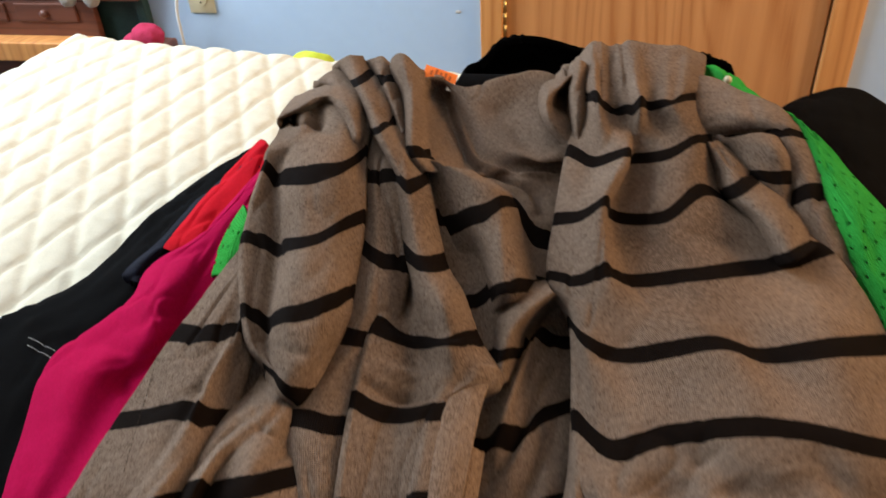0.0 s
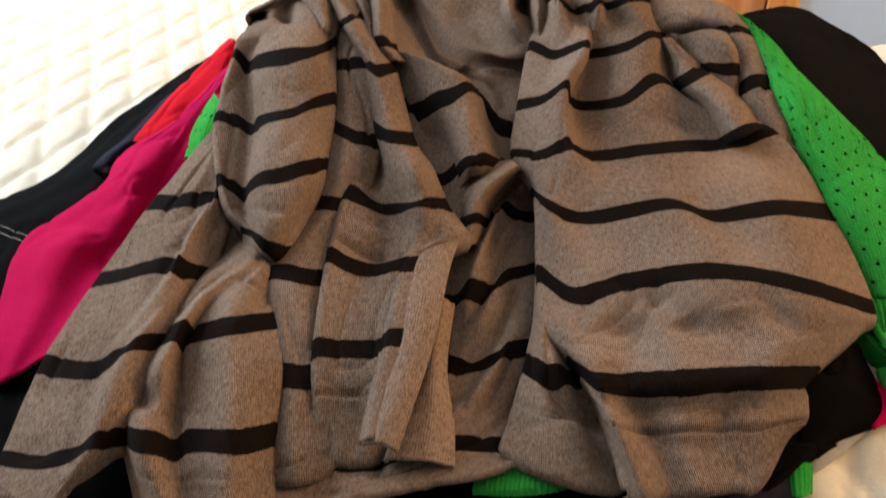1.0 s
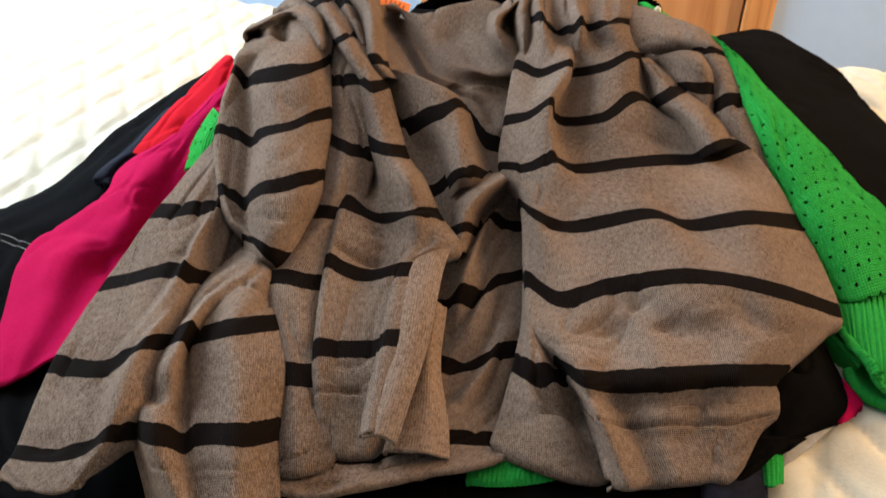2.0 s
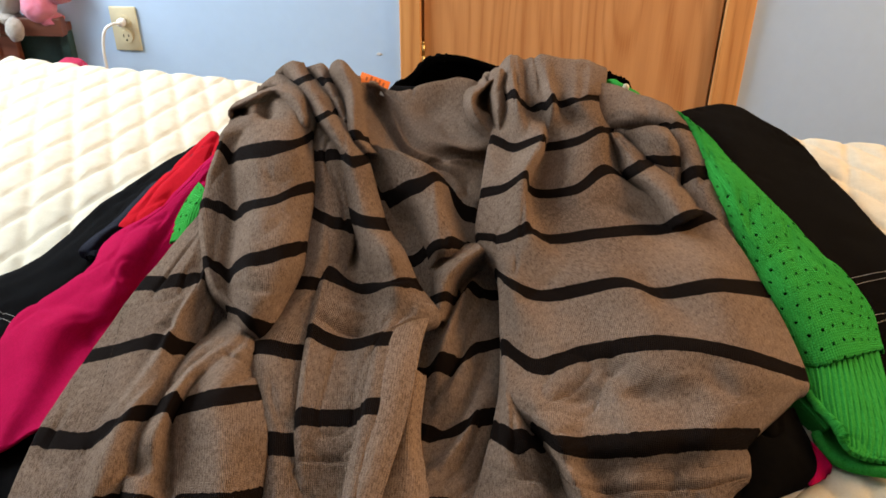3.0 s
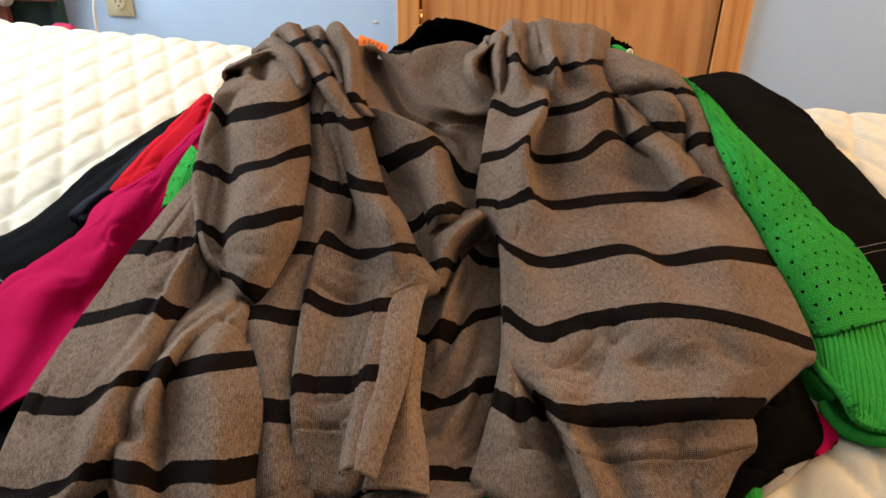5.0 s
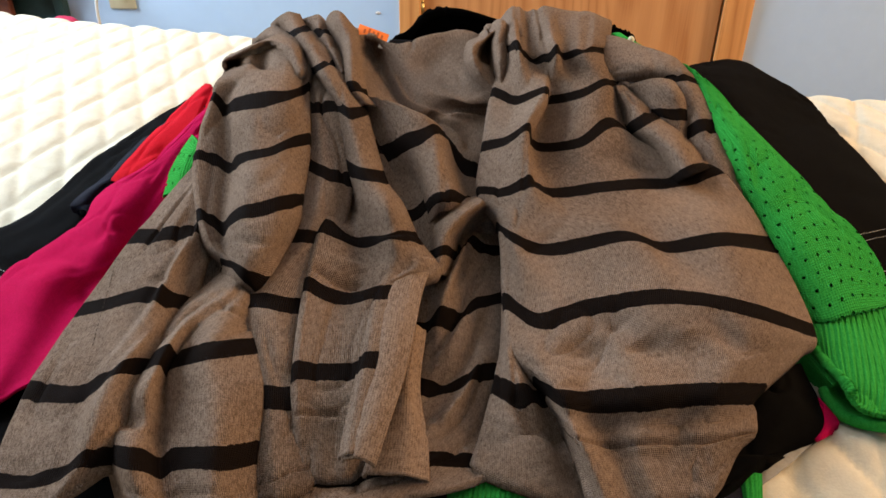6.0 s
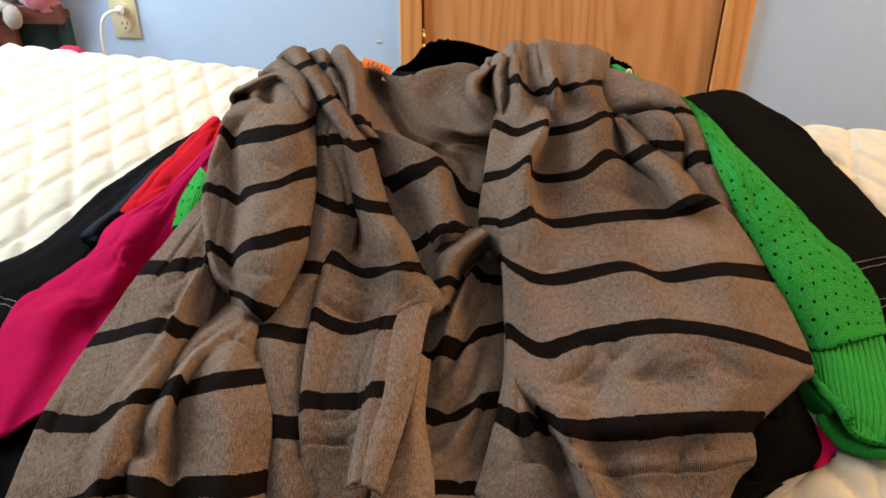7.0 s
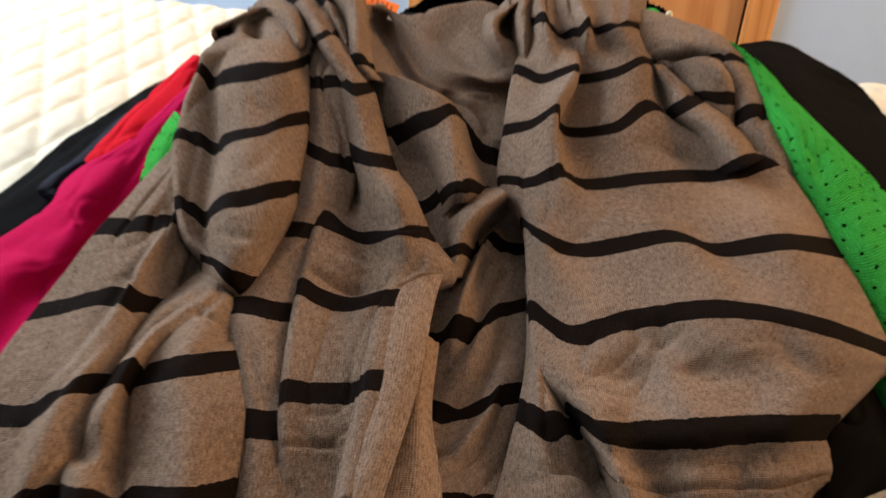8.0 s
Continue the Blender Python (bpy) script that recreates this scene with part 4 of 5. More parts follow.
FRONT_RIGHT_FLAP = [
    (4.7, (0.209, 0.360, 0.507), (0.213, 0.351, 0.510), (0.217, 0.346, 0.509), (0.225, 0.352, 0.501)),
    (5, (0.210, 0.320, 0.509), (0.214, 0.307, 0.514), (0.219, 0.304, 0.510), (0.229, 0.309, 0.499)),
    (5.6, (0.210, 0.274, 0.504), (0.215, 0.256, 0.513), (0.222, 0.255, 0.507), (0.233, 0.264, 0.492)),
    (6, (0.207, 0.232, 0.500), (0.218, 0.218, 0.510), (0.231, 0.222, 0.505), (0.249, 0.241, 0.486)),
    (6.45, (0.202, 0.201, 0.493), (0.219, 0.189, 0.501), (0.240, 0.192, 0.498), (0.264, 0.211, 0.479)),
    (6.85, (0.196, 0.174, 0.488), (0.218, 0.163, 0.491), (0.245, 0.159, 0.487), (0.273, 0.167, 0.471)),
]
GREEN_SLEEVE = [
    (0, (0.383, 0.670, 0.576), (0.393, 0.644, 0.582), (0.401, 0.632, 0.582), (0.411, 0.621, 0.576)),
    (1, (0.403, 0.579, 0.554), (0.415, 0.569, 0.564), (0.425, 0.573, 0.564), (0.438, 0.578, 0.556)),
    (2, (0.418, 0.507, 0.528), (0.430, 0.490, 0.544), (0.457, 0.513, 0.544), (0.486, 0.505, 0.526)),
    (3, (0.432, 0.429, 0.496), (0.454, 0.413, 0.514), (0.490, 0.436, 0.514), (0.536, 0.446, 0.490)),
    (3.8, (0.453, 0.366, 0.470), (0.469, 0.346, 0.484), (0.501, 0.360, 0.484), (0.544, 0.396, 0.466)),
]
GREEN_CUFF = [
    (0, (0.452, 0.373, 0.468), (0.468, 0.353, 0.482), (0.500, 0.367, 0.482), (0.543, 0.403, 0.465)),
    (0.5, (0.457, 0.332, 0.470), (0.459, 0.302, 0.482), (0.482, 0.293, 0.480), (0.520, 0.305, 0.466)),
    (0.8, (0.461, 0.306, 0.472), (0.463, 0.281, 0.482), (0.473, 0.264, 0.478), (0.508, 0.275, 0.464)),
    (1, (0.464, 0.290, 0.474), (0.464, 0.271, 0.484), (0.468, 0.256, 0.478), (0.501, 0.258, 0.466)),
]
GREEN_CUFF_FOLD = [
    (0, (0.446, 0.336, 0.456), (0.445, 0.330, 0.466), (0.448, 0.331, 0.471), (0.457, 0.338, 0.468)),
    (0.5, (0.452, 0.312, 0.456), (0.452, 0.306, 0.467), (0.454, 0.305, 0.473), (0.462, 0.312, 0.470)),
    (1, (0.460, 0.294, 0.456), (0.459, 0.287, 0.467), (0.459, 0.284, 0.474), (0.466, 0.290, 0.472)),
]
GREEN_LEFT = [
    (0, (-0.084, 0.483, 0.558), (-0.072, 0.463, 0.564), (-0.065, 0.455, 0.564), (-0.056, 0.446, 0.562)),
    (1, (-0.094, 0.447, 0.542), (-0.079, 0.434, 0.552), (-0.067, 0.431, 0.554), (-0.049, 0.422, 0.554)),
    (2, (-0.091, 0.418, 0.530), (-0.077, 0.410, 0.540), (-0.066, 0.411, 0.542), (-0.052, 0.409, 0.542)),
]
GREEN_COLLAR = [
    (0, (0.313, 0.800, 0.565), (0.332, 0.800, 0.563), (0.350, 0.800, 0.560), (0.366, 0.800, 0.550)),
    (1, (0.319, 0.800, 0.549), (0.344, 0.799, 0.549), (0.355, 0.696, 0.579), (0.388, 0.661, 0.575)),
]
GREEN_HEM = [
    (0, (0.180, 0.163, 0.474), (0.199, 0.166, 0.477), (0.220, 0.170, 0.477), (0.248, 0.178, 0.474)),
    (0.6, (0.179, 0.154, 0.472), (0.198, 0.153, 0.476), (0.218, 0.158, 0.476), (0.246, 0.167, 0.473)),
    (1, (0.180, 0.151, 0.469), (0.198, 0.149, 0.472), (0.219, 0.153, 0.472), (0.245, 0.163, 0.470)),
]
GREEN_TAIL = [
    (0, (0.371, 0.199, 0.464), (0.375, 0.198, 0.467), (0.381, 0.198, 0.467), (0.387, 0.200, 0.464)),
    (1, (0.369, 0.176, 0.462), (0.372, 0.173, 0.465), (0.377, 0.174, 0.465), (0.383, 0.179, 0.462)),
]
MAGENTA_SLEEVE = [
    (0, (-0.087, 0.539, 0.562), (-0.074, 0.520, 0.568), (-0.066, 0.507, 0.568), (-0.058, 0.497, 0.566)),
    (1, (-0.118, 0.465, 0.538), (-0.099, 0.464, 0.548), (-0.079, 0.459, 0.548), (-0.053, 0.442, 0.542)),
    (2, (-0.163, 0.444, 0.516), (-0.118, 0.414, 0.532), (-0.098, 0.412, 0.522), (-0.061, 0.396, 0.524)),
    (2.6, (-0.166, 0.413, 0.506), (-0.128, 0.387, 0.522), (-0.106, 0.385, 0.508), (-0.065, 0.367, 0.516)),
    (3.2, (-0.183, 0.392, 0.496), (-0.130, 0.355, 0.512), (-0.109, 0.352, 0.500), (-0.068, 0.332, 0.508)),
    (4, (-0.217, 0.353, 0.482), (-0.165, 0.323, 0.500), (-0.132, 0.315, 0.488), (-0.077, 0.287, 0.502)),
    (5, (-0.201, 0.282, 0.472), (-0.160, 0.266, 0.486), (-0.129, 0.257, 0.484), (-0.088, 0.240, 0.494)),
    (6, (-0.176, 0.205, 0.464), (-0.157, 0.211, 0.470), (-0.140, 0.224, 0.476), (-0.113, 0.235, 0.488)),
]
RED_TOP = [
    (0, (-0.113, 0.602, 0.558), (-0.099, 0.586, 0.564), (-0.090, 0.575, 0.564), (-0.077, 0.553, 0.562)),
    (1, (-0.145, 0.552, 0.534), (-0.126, 0.533, 0.542), (-0.110, 0.521, 0.542), (-0.085, 0.500, 0.540)),
    (2, (-0.166, 0.496, 0.514), (-0.149, 0.486, 0.518), (-0.132, 0.480, 0.518), (-0.108, 0.475, 0.516)),
    (2.4, (-0.175, 0.485, 0.504), (-0.159, 0.476, 0.506), (-0.139, 0.468, 0.508), (-0.112, 0.464, 0.508)),
]
NAVY_TOP = [
    (0, (-0.125, 0.595, 0.546), (-0.110, 0.571, 0.554), (-0.101, 0.562, 0.554), (-0.089, 0.546, 0.554)),
    (1, (-0.159, 0.562, 0.522), (-0.141, 0.540, 0.530), (-0.137, 0.546, 0.522), (-0.122, 0.533, 0.520)),
    (2, (-0.184, 0.502, 0.504), (-0.172, 0.493, 0.508), (-0.166, 0.498, 0.502), (-0.155, 0.498, 0.498)),
    (3, (-0.204, 0.462, 0.494), (-0.190, 0.460, 0.500), (-0.180, 0.462, 0.496), (-0.166, 0.464, 0.492)),
    (3.3, (-0.197, 0.454, 0.490), (-0.186, 0.448, 0.492), (-0.178, 0.450, 0.490), (-0.166, 0.453, 0.486)),
]
BLACK_TROUSERS_LEFT = [
    (0, (-0.131, 0.631, 0.536), (-0.116, 0.601, 0.544), (-0.096, 0.568, 0.548), (-0.077, 0.540, 0.546)),
    (1, (-0.189, 0.623, 0.502), (-0.159, 0.578, 0.516), (-0.128, 0.534, 0.524), (-0.099, 0.499, 0.524)),
    (2, (-0.232, 0.576, 0.482), (-0.192, 0.531, 0.496), (-0.162, 0.504, 0.494), (-0.125, 0.468, 0.492)),
    (3, (-0.267, 0.481, 0.464), (-0.220, 0.440, 0.478), (-0.180, 0.416, 0.477), (-0.138, 0.384, 0.476)),
    (4, (-0.318, 0.424, 0.458), (-0.258, 0.379, 0.466), (-0.203, 0.336, 0.464), (-0.145, 0.289, 0.464)),
    (5, (-0.359, 0.352, 0.458), (-0.244, 0.256, 0.462), (-0.170, 0.208, 0.462), (-0.110, 0.184, 0.464)),
    (6, (-0.198, 0.133, 0.458), (-0.129, 0.113, 0.462), (-0.072, 0.104, 0.466), (-0.024, 0.095, 0.470)),
]
BLACK_JACKET_RIGHT = [
    (0, (0.412, 0.768, 0.530), (0.468, 0.847, 0.515), (0.521, 0.885, 0.503), (0.554, 0.851, 0.495), (0.587, 0.812, 0.485)),
    (1, (0.413, 0.703, 0.535), (0.452, 0.728, 0.528), (0.487, 0.742, 0.520), (0.529, 0.740, 0.500), (0.598, 0.782, 0.476)),
    (2, (0.423, 0.631, 0.530), (0.444, 0.627, 0.527), (0.466, 0.633, 0.522), (0.513, 0.643, 0.500), (0.612, 0.726, 0.468)),
    (3, (0.439, 0.556, 0.515), (0.456, 0.541, 0.515), (0.473, 0.538, 0.508), (0.515, 0.550, 0.490), (0.625, 0.641, 0.463)),
    (4, (0.451, 0.393, 0.468), (0.490, 0.410, 0.468), (0.535, 0.435, 0.464), (0.580, 0.462, 0.462), (0.643, 0.473, 0.458)),
    (5, (0.473, 0.327, 0.457), (0.510, 0.331, 0.457), (0.550, 0.345, 0.457), (0.590, 0.353, 0.457), (0.627, 0.358, 0.457)),
]
BLACK_COLLAR = [
    (0, (0.071, 0.880, 0.527), (0.098, 0.880, 0.557), (0.137, 0.880, 0.563), (0.190, 0.880, 0.551), (0.215, 0.880, 0.535)),
    (1, (0.059, 0.880, 0.522), (0.094, 0.880, 0.538), (0.138, 0.880, 0.546), (0.184, 0.880, 0.538), (0.220, 0.880, 0.523)),
    (2, (0.051, 0.880, 0.509), (0.094, 0.880, 0.510), (0.138, 0.880, 0.515), (0.185, 0.880, 0.511), (0.225, 0.878, 0.503)),
    (3, (0.062, 0.800, 0.545), (0.105, 0.800, 0.545), (0.147, 0.800, 0.545), (0.192, 0.800, 0.545), (0.232, 0.800, 0.545)),
    (4, (0.050, 0.730, 0.535), (0.100, 0.730, 0.535), (0.147, 0.730, 0.535), (0.195, 0.730, 0.535), (0.240, 0.730, 0.535)),
]
BLACK_LOOP = [
    (0, (0.325, 0.840, 0.559), (0.336, 0.840, 0.560), (0.347, 0.840, 0.555), (0.364, 0.840, 0.549)),
    (1, (0.327, 0.840, 0.543), (0.337, 0.840, 0.544), (0.351, 0.840, 0.543), (0.369, 0.840, 0.538)),
]
BLACK_SKIRT_RIGHT = [
    (0, (0.366, 0.289, 0.464), (0.388, 0.280, 0.480), (0.410, 0.284, 0.484), (0.439, 0.306, 0.470)),
    (1, (0.355, 0.244, 0.464), (0.380, 0.242, 0.480), (0.408, 0.246, 0.484), (0.438, 0.250, 0.466)),
    (2, (0.345, 0.205, 0.464), (0.362, 0.202, 0.476), (0.383, 0.203, 0.476), (0.403, 0.218, 0.464)),
    (3, (0.336, 0.174, 0.464), (0.344, 0.169, 0.472), (0.357, 0.174, 0.472), (0.375, 0.192, 0.462)),
]
MAGENTA_HEM = [
    (0, (0.441, 0.295, 0.462), (0.440, 0.282, 0.470), (0.443, 0.278, 0.470), (0.448, 0.279, 0.466)),
    (1, (0.449, 0.276, 0.460), (0.446, 0.261, 0.468), (0.449, 0.258, 0.468), (0.456, 0.260, 0.464)),
    (2, (0.433, 0.245, 0.458), (0.435, 0.236, 0.464), (0.442, 0.239, 0.464), (0.453, 0.252, 0.460)),
]
DARK_TROUSERS = [
    (0, (-0.092, 0.158, 0.470), (-0.052, 0.160, 0.478), (0.050, 0.164, 0.476), (0.160, 0.172, 0.472)),
    (1, (-0.077, 0.119, 0.466), (-0.037, 0.126, 0.474), (0.060, 0.130, 0.472), (0.163, 0.144, 0.468)),
    (2, (-0.064, 0.086, 0.460), (-0.024, 0.093, 0.468), (0.068, 0.100, 0.468), (0.167, 0.110, 0.466)),
]
DARK_SKIRT = [
    (0, (0.148, 0.182, 0.466), (0.198, 0.187, 0.472), (0.268, 0.190, 0.472), (0.326, 0.202, 0.470)),
    (1, (0.151, 0.145, 0.464), (0.200, 0.151, 0.470), (0.267, 0.158, 0.470), (0.332, 0.170, 0.468)),
    (2, (0.154, 0.109, 0.462), (0.202, 0.114, 0.468), (0.265, 0.121, 0.468), (0.336, 0.138, 0.466)),
]
NAVY_TROUSERS = [
    (0, (0.316, 0.205, 0.466), (0.336, 0.205, 0.474), (0.357, 0.207, 0.474), (0.377, 0.216, 0.468)),
    (1, (0.316, 0.171, 0.464), (0.331, 0.169, 0.472), (0.351, 0.171, 0.472), (0.370, 0.180, 0.466)),
    (2, (0.315, 0.138, 0.462), (0.329, 0.136, 0.470), (0.345, 0.138, 0.470), (0.364, 0.146, 0.464)),
]
GREY_LINING = [
    (0, (0.375, 0.210, 0.458), (0.398, 0.227, 0.460), (0.421, 0.247, 0.460), (0.447, 0.267, 0.458)),
    (0.5, (0.374, 0.197, 0.457), (0.397, 0.215, 0.459), (0.421, 0.237, 0.459), (0.447, 0.258, 0.457)),
    (1, (0.376, 0.189, 0.457), (0.398, 0.204, 0.458), (0.423, 0.227, 0.458), (0.447, 0.250, 0.456)),
]
GREEN_CUFF_UNDER = [
    (0, (0.472, 0.302, 0.454), (0.466, 0.299, 0.455), (0.457, 0.291, 0.461), (0.459, 0.294, 0.457)),
    (1, (0.474, 0.292, 0.454), (0.467, 0.287, 0.455), (0.457, 0.276, 0.461), (0.460, 0.279, 0.457)),
    (2, (0.478, 0.284, 0.454), (0.472, 0.276, 0.455), (0.463, 0.263, 0.461), (0.466, 0.266, 0.457)),
    (3, (0.487, 0.276, 0.454), (0.484, 0.269, 0.455), (0.478, 0.256, 0.461), (0.481, 0.259, 0.457)),
    (4, (0.512, 0.272, 0.454), (0.509, 0.265, 0.455), (0.502, 0.253, 0.461), (0.505, 0.256, 0.457)),
]
GREEN_TRIM = [
    (0, (0.485, 0.568, 0.505), (0.471, 0.530, 0.522), (0.465, 0.512, 0.527), (0.471, 0.518, 0.515)),
    (1, (0.493, 0.568, 0.505), (0.479, 0.529, 0.522), (0.473, 0.512, 0.527), (0.478, 0.518, 0.515)),
    (2, (0.498, 0.563, 0.505), (0.484, 0.525, 0.522), (0.478, 0.508, 0.527), (0.483, 0.514, 0.515)),
    (3, (0.499, 0.550, 0.505), (0.484, 0.513, 0.522), (0.478, 0.496, 0.527), (0.484, 0.502, 0.515)),
]
BAND_TURN = [
    (3.6, (0.119, 0.318, 0.531), (0.122, 0.317, 0.535), (0.126, 0.318, 0.537), (0.130, 0.320, 0.536)),
    (4, (0.112, 0.286, 0.528), (0.116, 0.285, 0.533), (0.120, 0.285, 0.534), (0.125, 0.287, 0.533)),
    (5, (0.114, 0.224, 0.522), (0.117, 0.223, 0.527), (0.121, 0.223, 0.528), (0.126, 0.224, 0.527)),
    (5.5, (0.113, 0.184, 0.515), (0.116, 0.183, 0.520), (0.120, 0.183, 0.521), (0.124, 0.184, 0.520)),
    (5.7, (0.113, 0.151, 0.509), (0.116, 0.150, 0.513), (0.119, 0.150, 0.514), (0.122, 0.150, 0.513)),
]
UNDERARM = [
    (0.3, (-0.057, 0.355, 0.520), (-0.044, 0.361, 0.522), (-0.028, 0.362, 0.522), (-0.010, 0.360, 0.520)),
    (0.5, (-0.055, 0.319, 0.512), (-0.037, 0.320, 0.515), (-0.016, 0.322, 0.515), (0.005, 0.320, 0.512)),
    (0.7, (-0.057, 0.283, 0.505), (-0.034, 0.283, 0.507), (-0.013, 0.285, 0.507), (0.004, 0.289, 0.505)),
]
SEAM_RIGHT_A = [(0.524, 0.482), (0.549, 0.499), (0.576, 0.516), (0.608, 0.531)]
SEAM_RIGHT_B = [(0.524, 0.471), (0.548, 0.488), (0.575, 0.506), (0.604, 0.520)]
SEAM_RIGHT_C = [(0.538, 0.440), (0.554, 0.450), (0.582, 0.464)]
SEAM_RIGHT_D = [(0.537, 0.429), (0.553, 0.439), (0.577, 0.453)]
SEAM_LEFT_A = [(-0.272, 0.393), (-0.249, 0.383), (-0.225, 0.372)]
SEAM_LEFT_B = [(-0.266, 0.383), (-0.243, 0.373), (-0.222, 0.362)]
SEAM_LEFT_C = [(-0.200, 0.421), (-0.189, 0.425), (-0.180, 0.435)]
SEAM_SIDE = [(-0.107, 0.371), (-0.090, 0.307), (-0.076, 0.248), (-0.069, 0.218)]
SEAM_NAVY_A = [(-0.158, 0.528), (-0.142, 0.513)]
SEAM_NAVY_B = [(-0.155, 0.551), (-0.137, 0.538)]


def garment(name, label, category, at, pieces, mat):
    base = thing(name, at, label, category)
    for n, (piece, net, *more) in enumerate(pieces):
        extra = dict(more[0]) if more else {}
        m = extra.pop("mat", mat)
        cloth(piece, net, m, base, seed=n * 0.7, **extra)
    return base


def sew(parent, target, lines, mat, dash=0.0034, gap=0.0014, r=0.00032):
    """Runs dashed stitches over a cloth, along lines given from above."""
    bm = bmesh.new()
    bpy.context.view_layer.update()
    shift = Vector(parent.location)
    for line in lines:
        pts = smooth_line(line, 400)
        run = np.r_[0, np.cumsum(np.linalg.norm(np.diff(pts, axis=0), axis=1))]
        for start in np.arange(0, run[-1] - dash, dash + gap):
            ends = []
            for d in (start, start + dash):
                q = Vector((np.interp(d, run, pts[:, 0]), np.interp(d, run, pts[:, 1]), 1.0)) - shift
                hit, at, *_ = target.ray_cast(q, Vector((0, 0, -1)))
                if hit:
                    ends.append(at + Vector((0, 0, 0.0005)))
            if len(ends) < 2 or (ends[1] - ends[0]).length > 3 * dash:
                continue
            way = ends[1] - ends[0]
            m = Matrix.Translation((ends[0] + ends[1]) / 2) @ way.to_track_quat("Z", "Y").to_matrix().to_4x4()
            bmesh.ops.create_cone(bm, cap_ends=True, segments=5, radius1=r, radius2=r, depth=way.length, matrix=m)
    tagged(part("stitching", bm, mat, parent, "fine dashed topstitching"), kind="stuff")


# folds: from (along, across) to (along, across), depth and half-width
SIDE_FOLDS = [(0.15, 0.95, 0.42, 0.80, 0.006, 0.006), (0.42, 0.80, 0.66, 0.60, 0.006, 0.007), (0.2, 0.62, 0.52, 0.52, 0.004, 0.006), (0.2, 0.78, 0.4, 0.66, -0.004, 0.005), (0.55, 0.4, 0.8, 0.55, 0.004, 0.008)]
SLEEVE_FOLDS = [(0.2, 0.26, 0.78, 0.27, 0.006, 0.005), (0.66, 0.15, 0.74, 0.9, 0.003, 0.005), (0.3, 0.6, 0.5, 0.75, 0.003, 0.008), (0.02, 0.45, 0.14, 0.55, 0.016, 0.008), (0.03, 0.1, 0.07, 0.48, 0.012, 0.006)]
FOREARM_FOLDS = [(0.1, 0.72, 0.4, 0.44, 0.004, 0.006), (0.4, 0.44, 0.97, 0.41, 0.010, 0.0035), (0.2, 0.35, 0.42, 0.2, 0.004, 0.006), (0.66, 0.1, 0.73, 0.32, 0.012, 0.009)]
FRONT_FOLDS = [(0.26, 0.22, 0.42, 0.34, 0.010, 0.008), (0.605, 0.12, 0.625, 0.62, 0.008, 0.006), (0.54, 0.2, 0.565, 0.6, -0.004, 0.007), (0.35, 0.55, 0.43, 0.74, 0.012, 0.007), (0.3, 0.42, 0.36, 0.55, 0.006, 0.006), (0.48, 0.86, 0.62, 0.72, 0.007, 0.005), (0.45, 0.93, 0.58, 0.84, -0.004, 0.004)]
RIGHT_FOLDS = [(0.0, 0.2, 0.183, 0.22, 0.006, 0.006), (0.0, 0.47, 0.183, 0.45, 0.008, 0.006), (0.183, 0.45, 0.412, 0.38, 0.006, 0.006), (0.018, 0.83, 0.156, 0.84, 0.006, 0.007), (0.367, 0.72, 0.431, 0.92, 0.004, 0.006),
               (0.609, 0.4, 0.623, 0.46, 0.006, 0.009), (0.642, 0.5, 0.665, 0.57, 0.007, 0.01), (0.642, 0.27, 0.669, 0.34, 0.005, 0.011), (0.614, 0.72, 0.66, 0.84, 0.006, 0.008), (0.632, 0.6, 0.651, 0.66, -0.004, 0.01),
               (0.9, 0.2, 0.95, 0.6, 0.003, 0.012)]
BACK_FOLDS = [(0.03, 0.12, 0.32, 0.42, 0.008, 0.008), (0.05, 0.30, 0.26, 0.56, 0.006, 0.008), (0.02, 0.22, 0.3, 0.5, -0.005, 0.006), (0.08, 0.62, 0.2, 0.85, 0.005, 0.010), (0.34, 0.35, 0.42, 0.95, 0.007, 0.006), (0.3, 0.5, 0.36, 0.95, -0.005, 0.007),
              (0.56, 0.95, 0.66, 0.45, 0.008, 0.007), (0.62, 0.75, 0.73, 0.25, -0.012, 0.006), (0.68, 0.8, 0.77, 0.22, 0.010, 0.005), (0.76, 0.75, 0.82, 0.3, 0.008, 0.007), (0.8, 0.8, 0.9, 0.4, -0.007, 0.009)]
MAGENTA_FOLDS = [(0.12, 0.45, 0.5, 0.62, 0.004, 0.008), (0.5, 0.6, 0.85, 0.5, 0.003, 0.010), (0.25, 0.3, 0.55, 0.3, -0.003, 0.010), (0.55, 0.75, 0.85, 0.8, 0.003, 0.008), (0.42, 0.2, 0.5, 0.42, 0.003, 0.004), (0.62, 0.3, 0.7, 0.62, 0.003, 0.005)]
BOTH = dict(ends=(1, 1))
FOOT = dict(ends=(0, 1))
HEAD = dict(ends=(1, 0))
trousers = garment("black_trousers", "black twill trousers with white stitching under the pile", "trousers", (-0.25, 0.35, BED_TOP),
        [("leg", BLACK_TROUSERS_LEFT, dict(roll=0.012))], BLACK)
garment("dark_trousers", "black trousers lying beneath the striped cardigan", "trousers", (0.0, 0.1, BED_TOP), [("leg", DARK_TROUSERS, BOTH)], BLACK)
garment("black_skirt", "black cloth skirt lying beneath the striped cardigan", "skirt", (0.25, 0.1, BED_TOP), [("panel", DARK_SKIRT, BOTH)], BLACK)
garment("navy_trousers", "dark navy denim trousers under the pile", "trousers", (0.36, 0.1, BED_TOP), [("leg", NAVY_TROUSERS, BOTH)], NAVY)
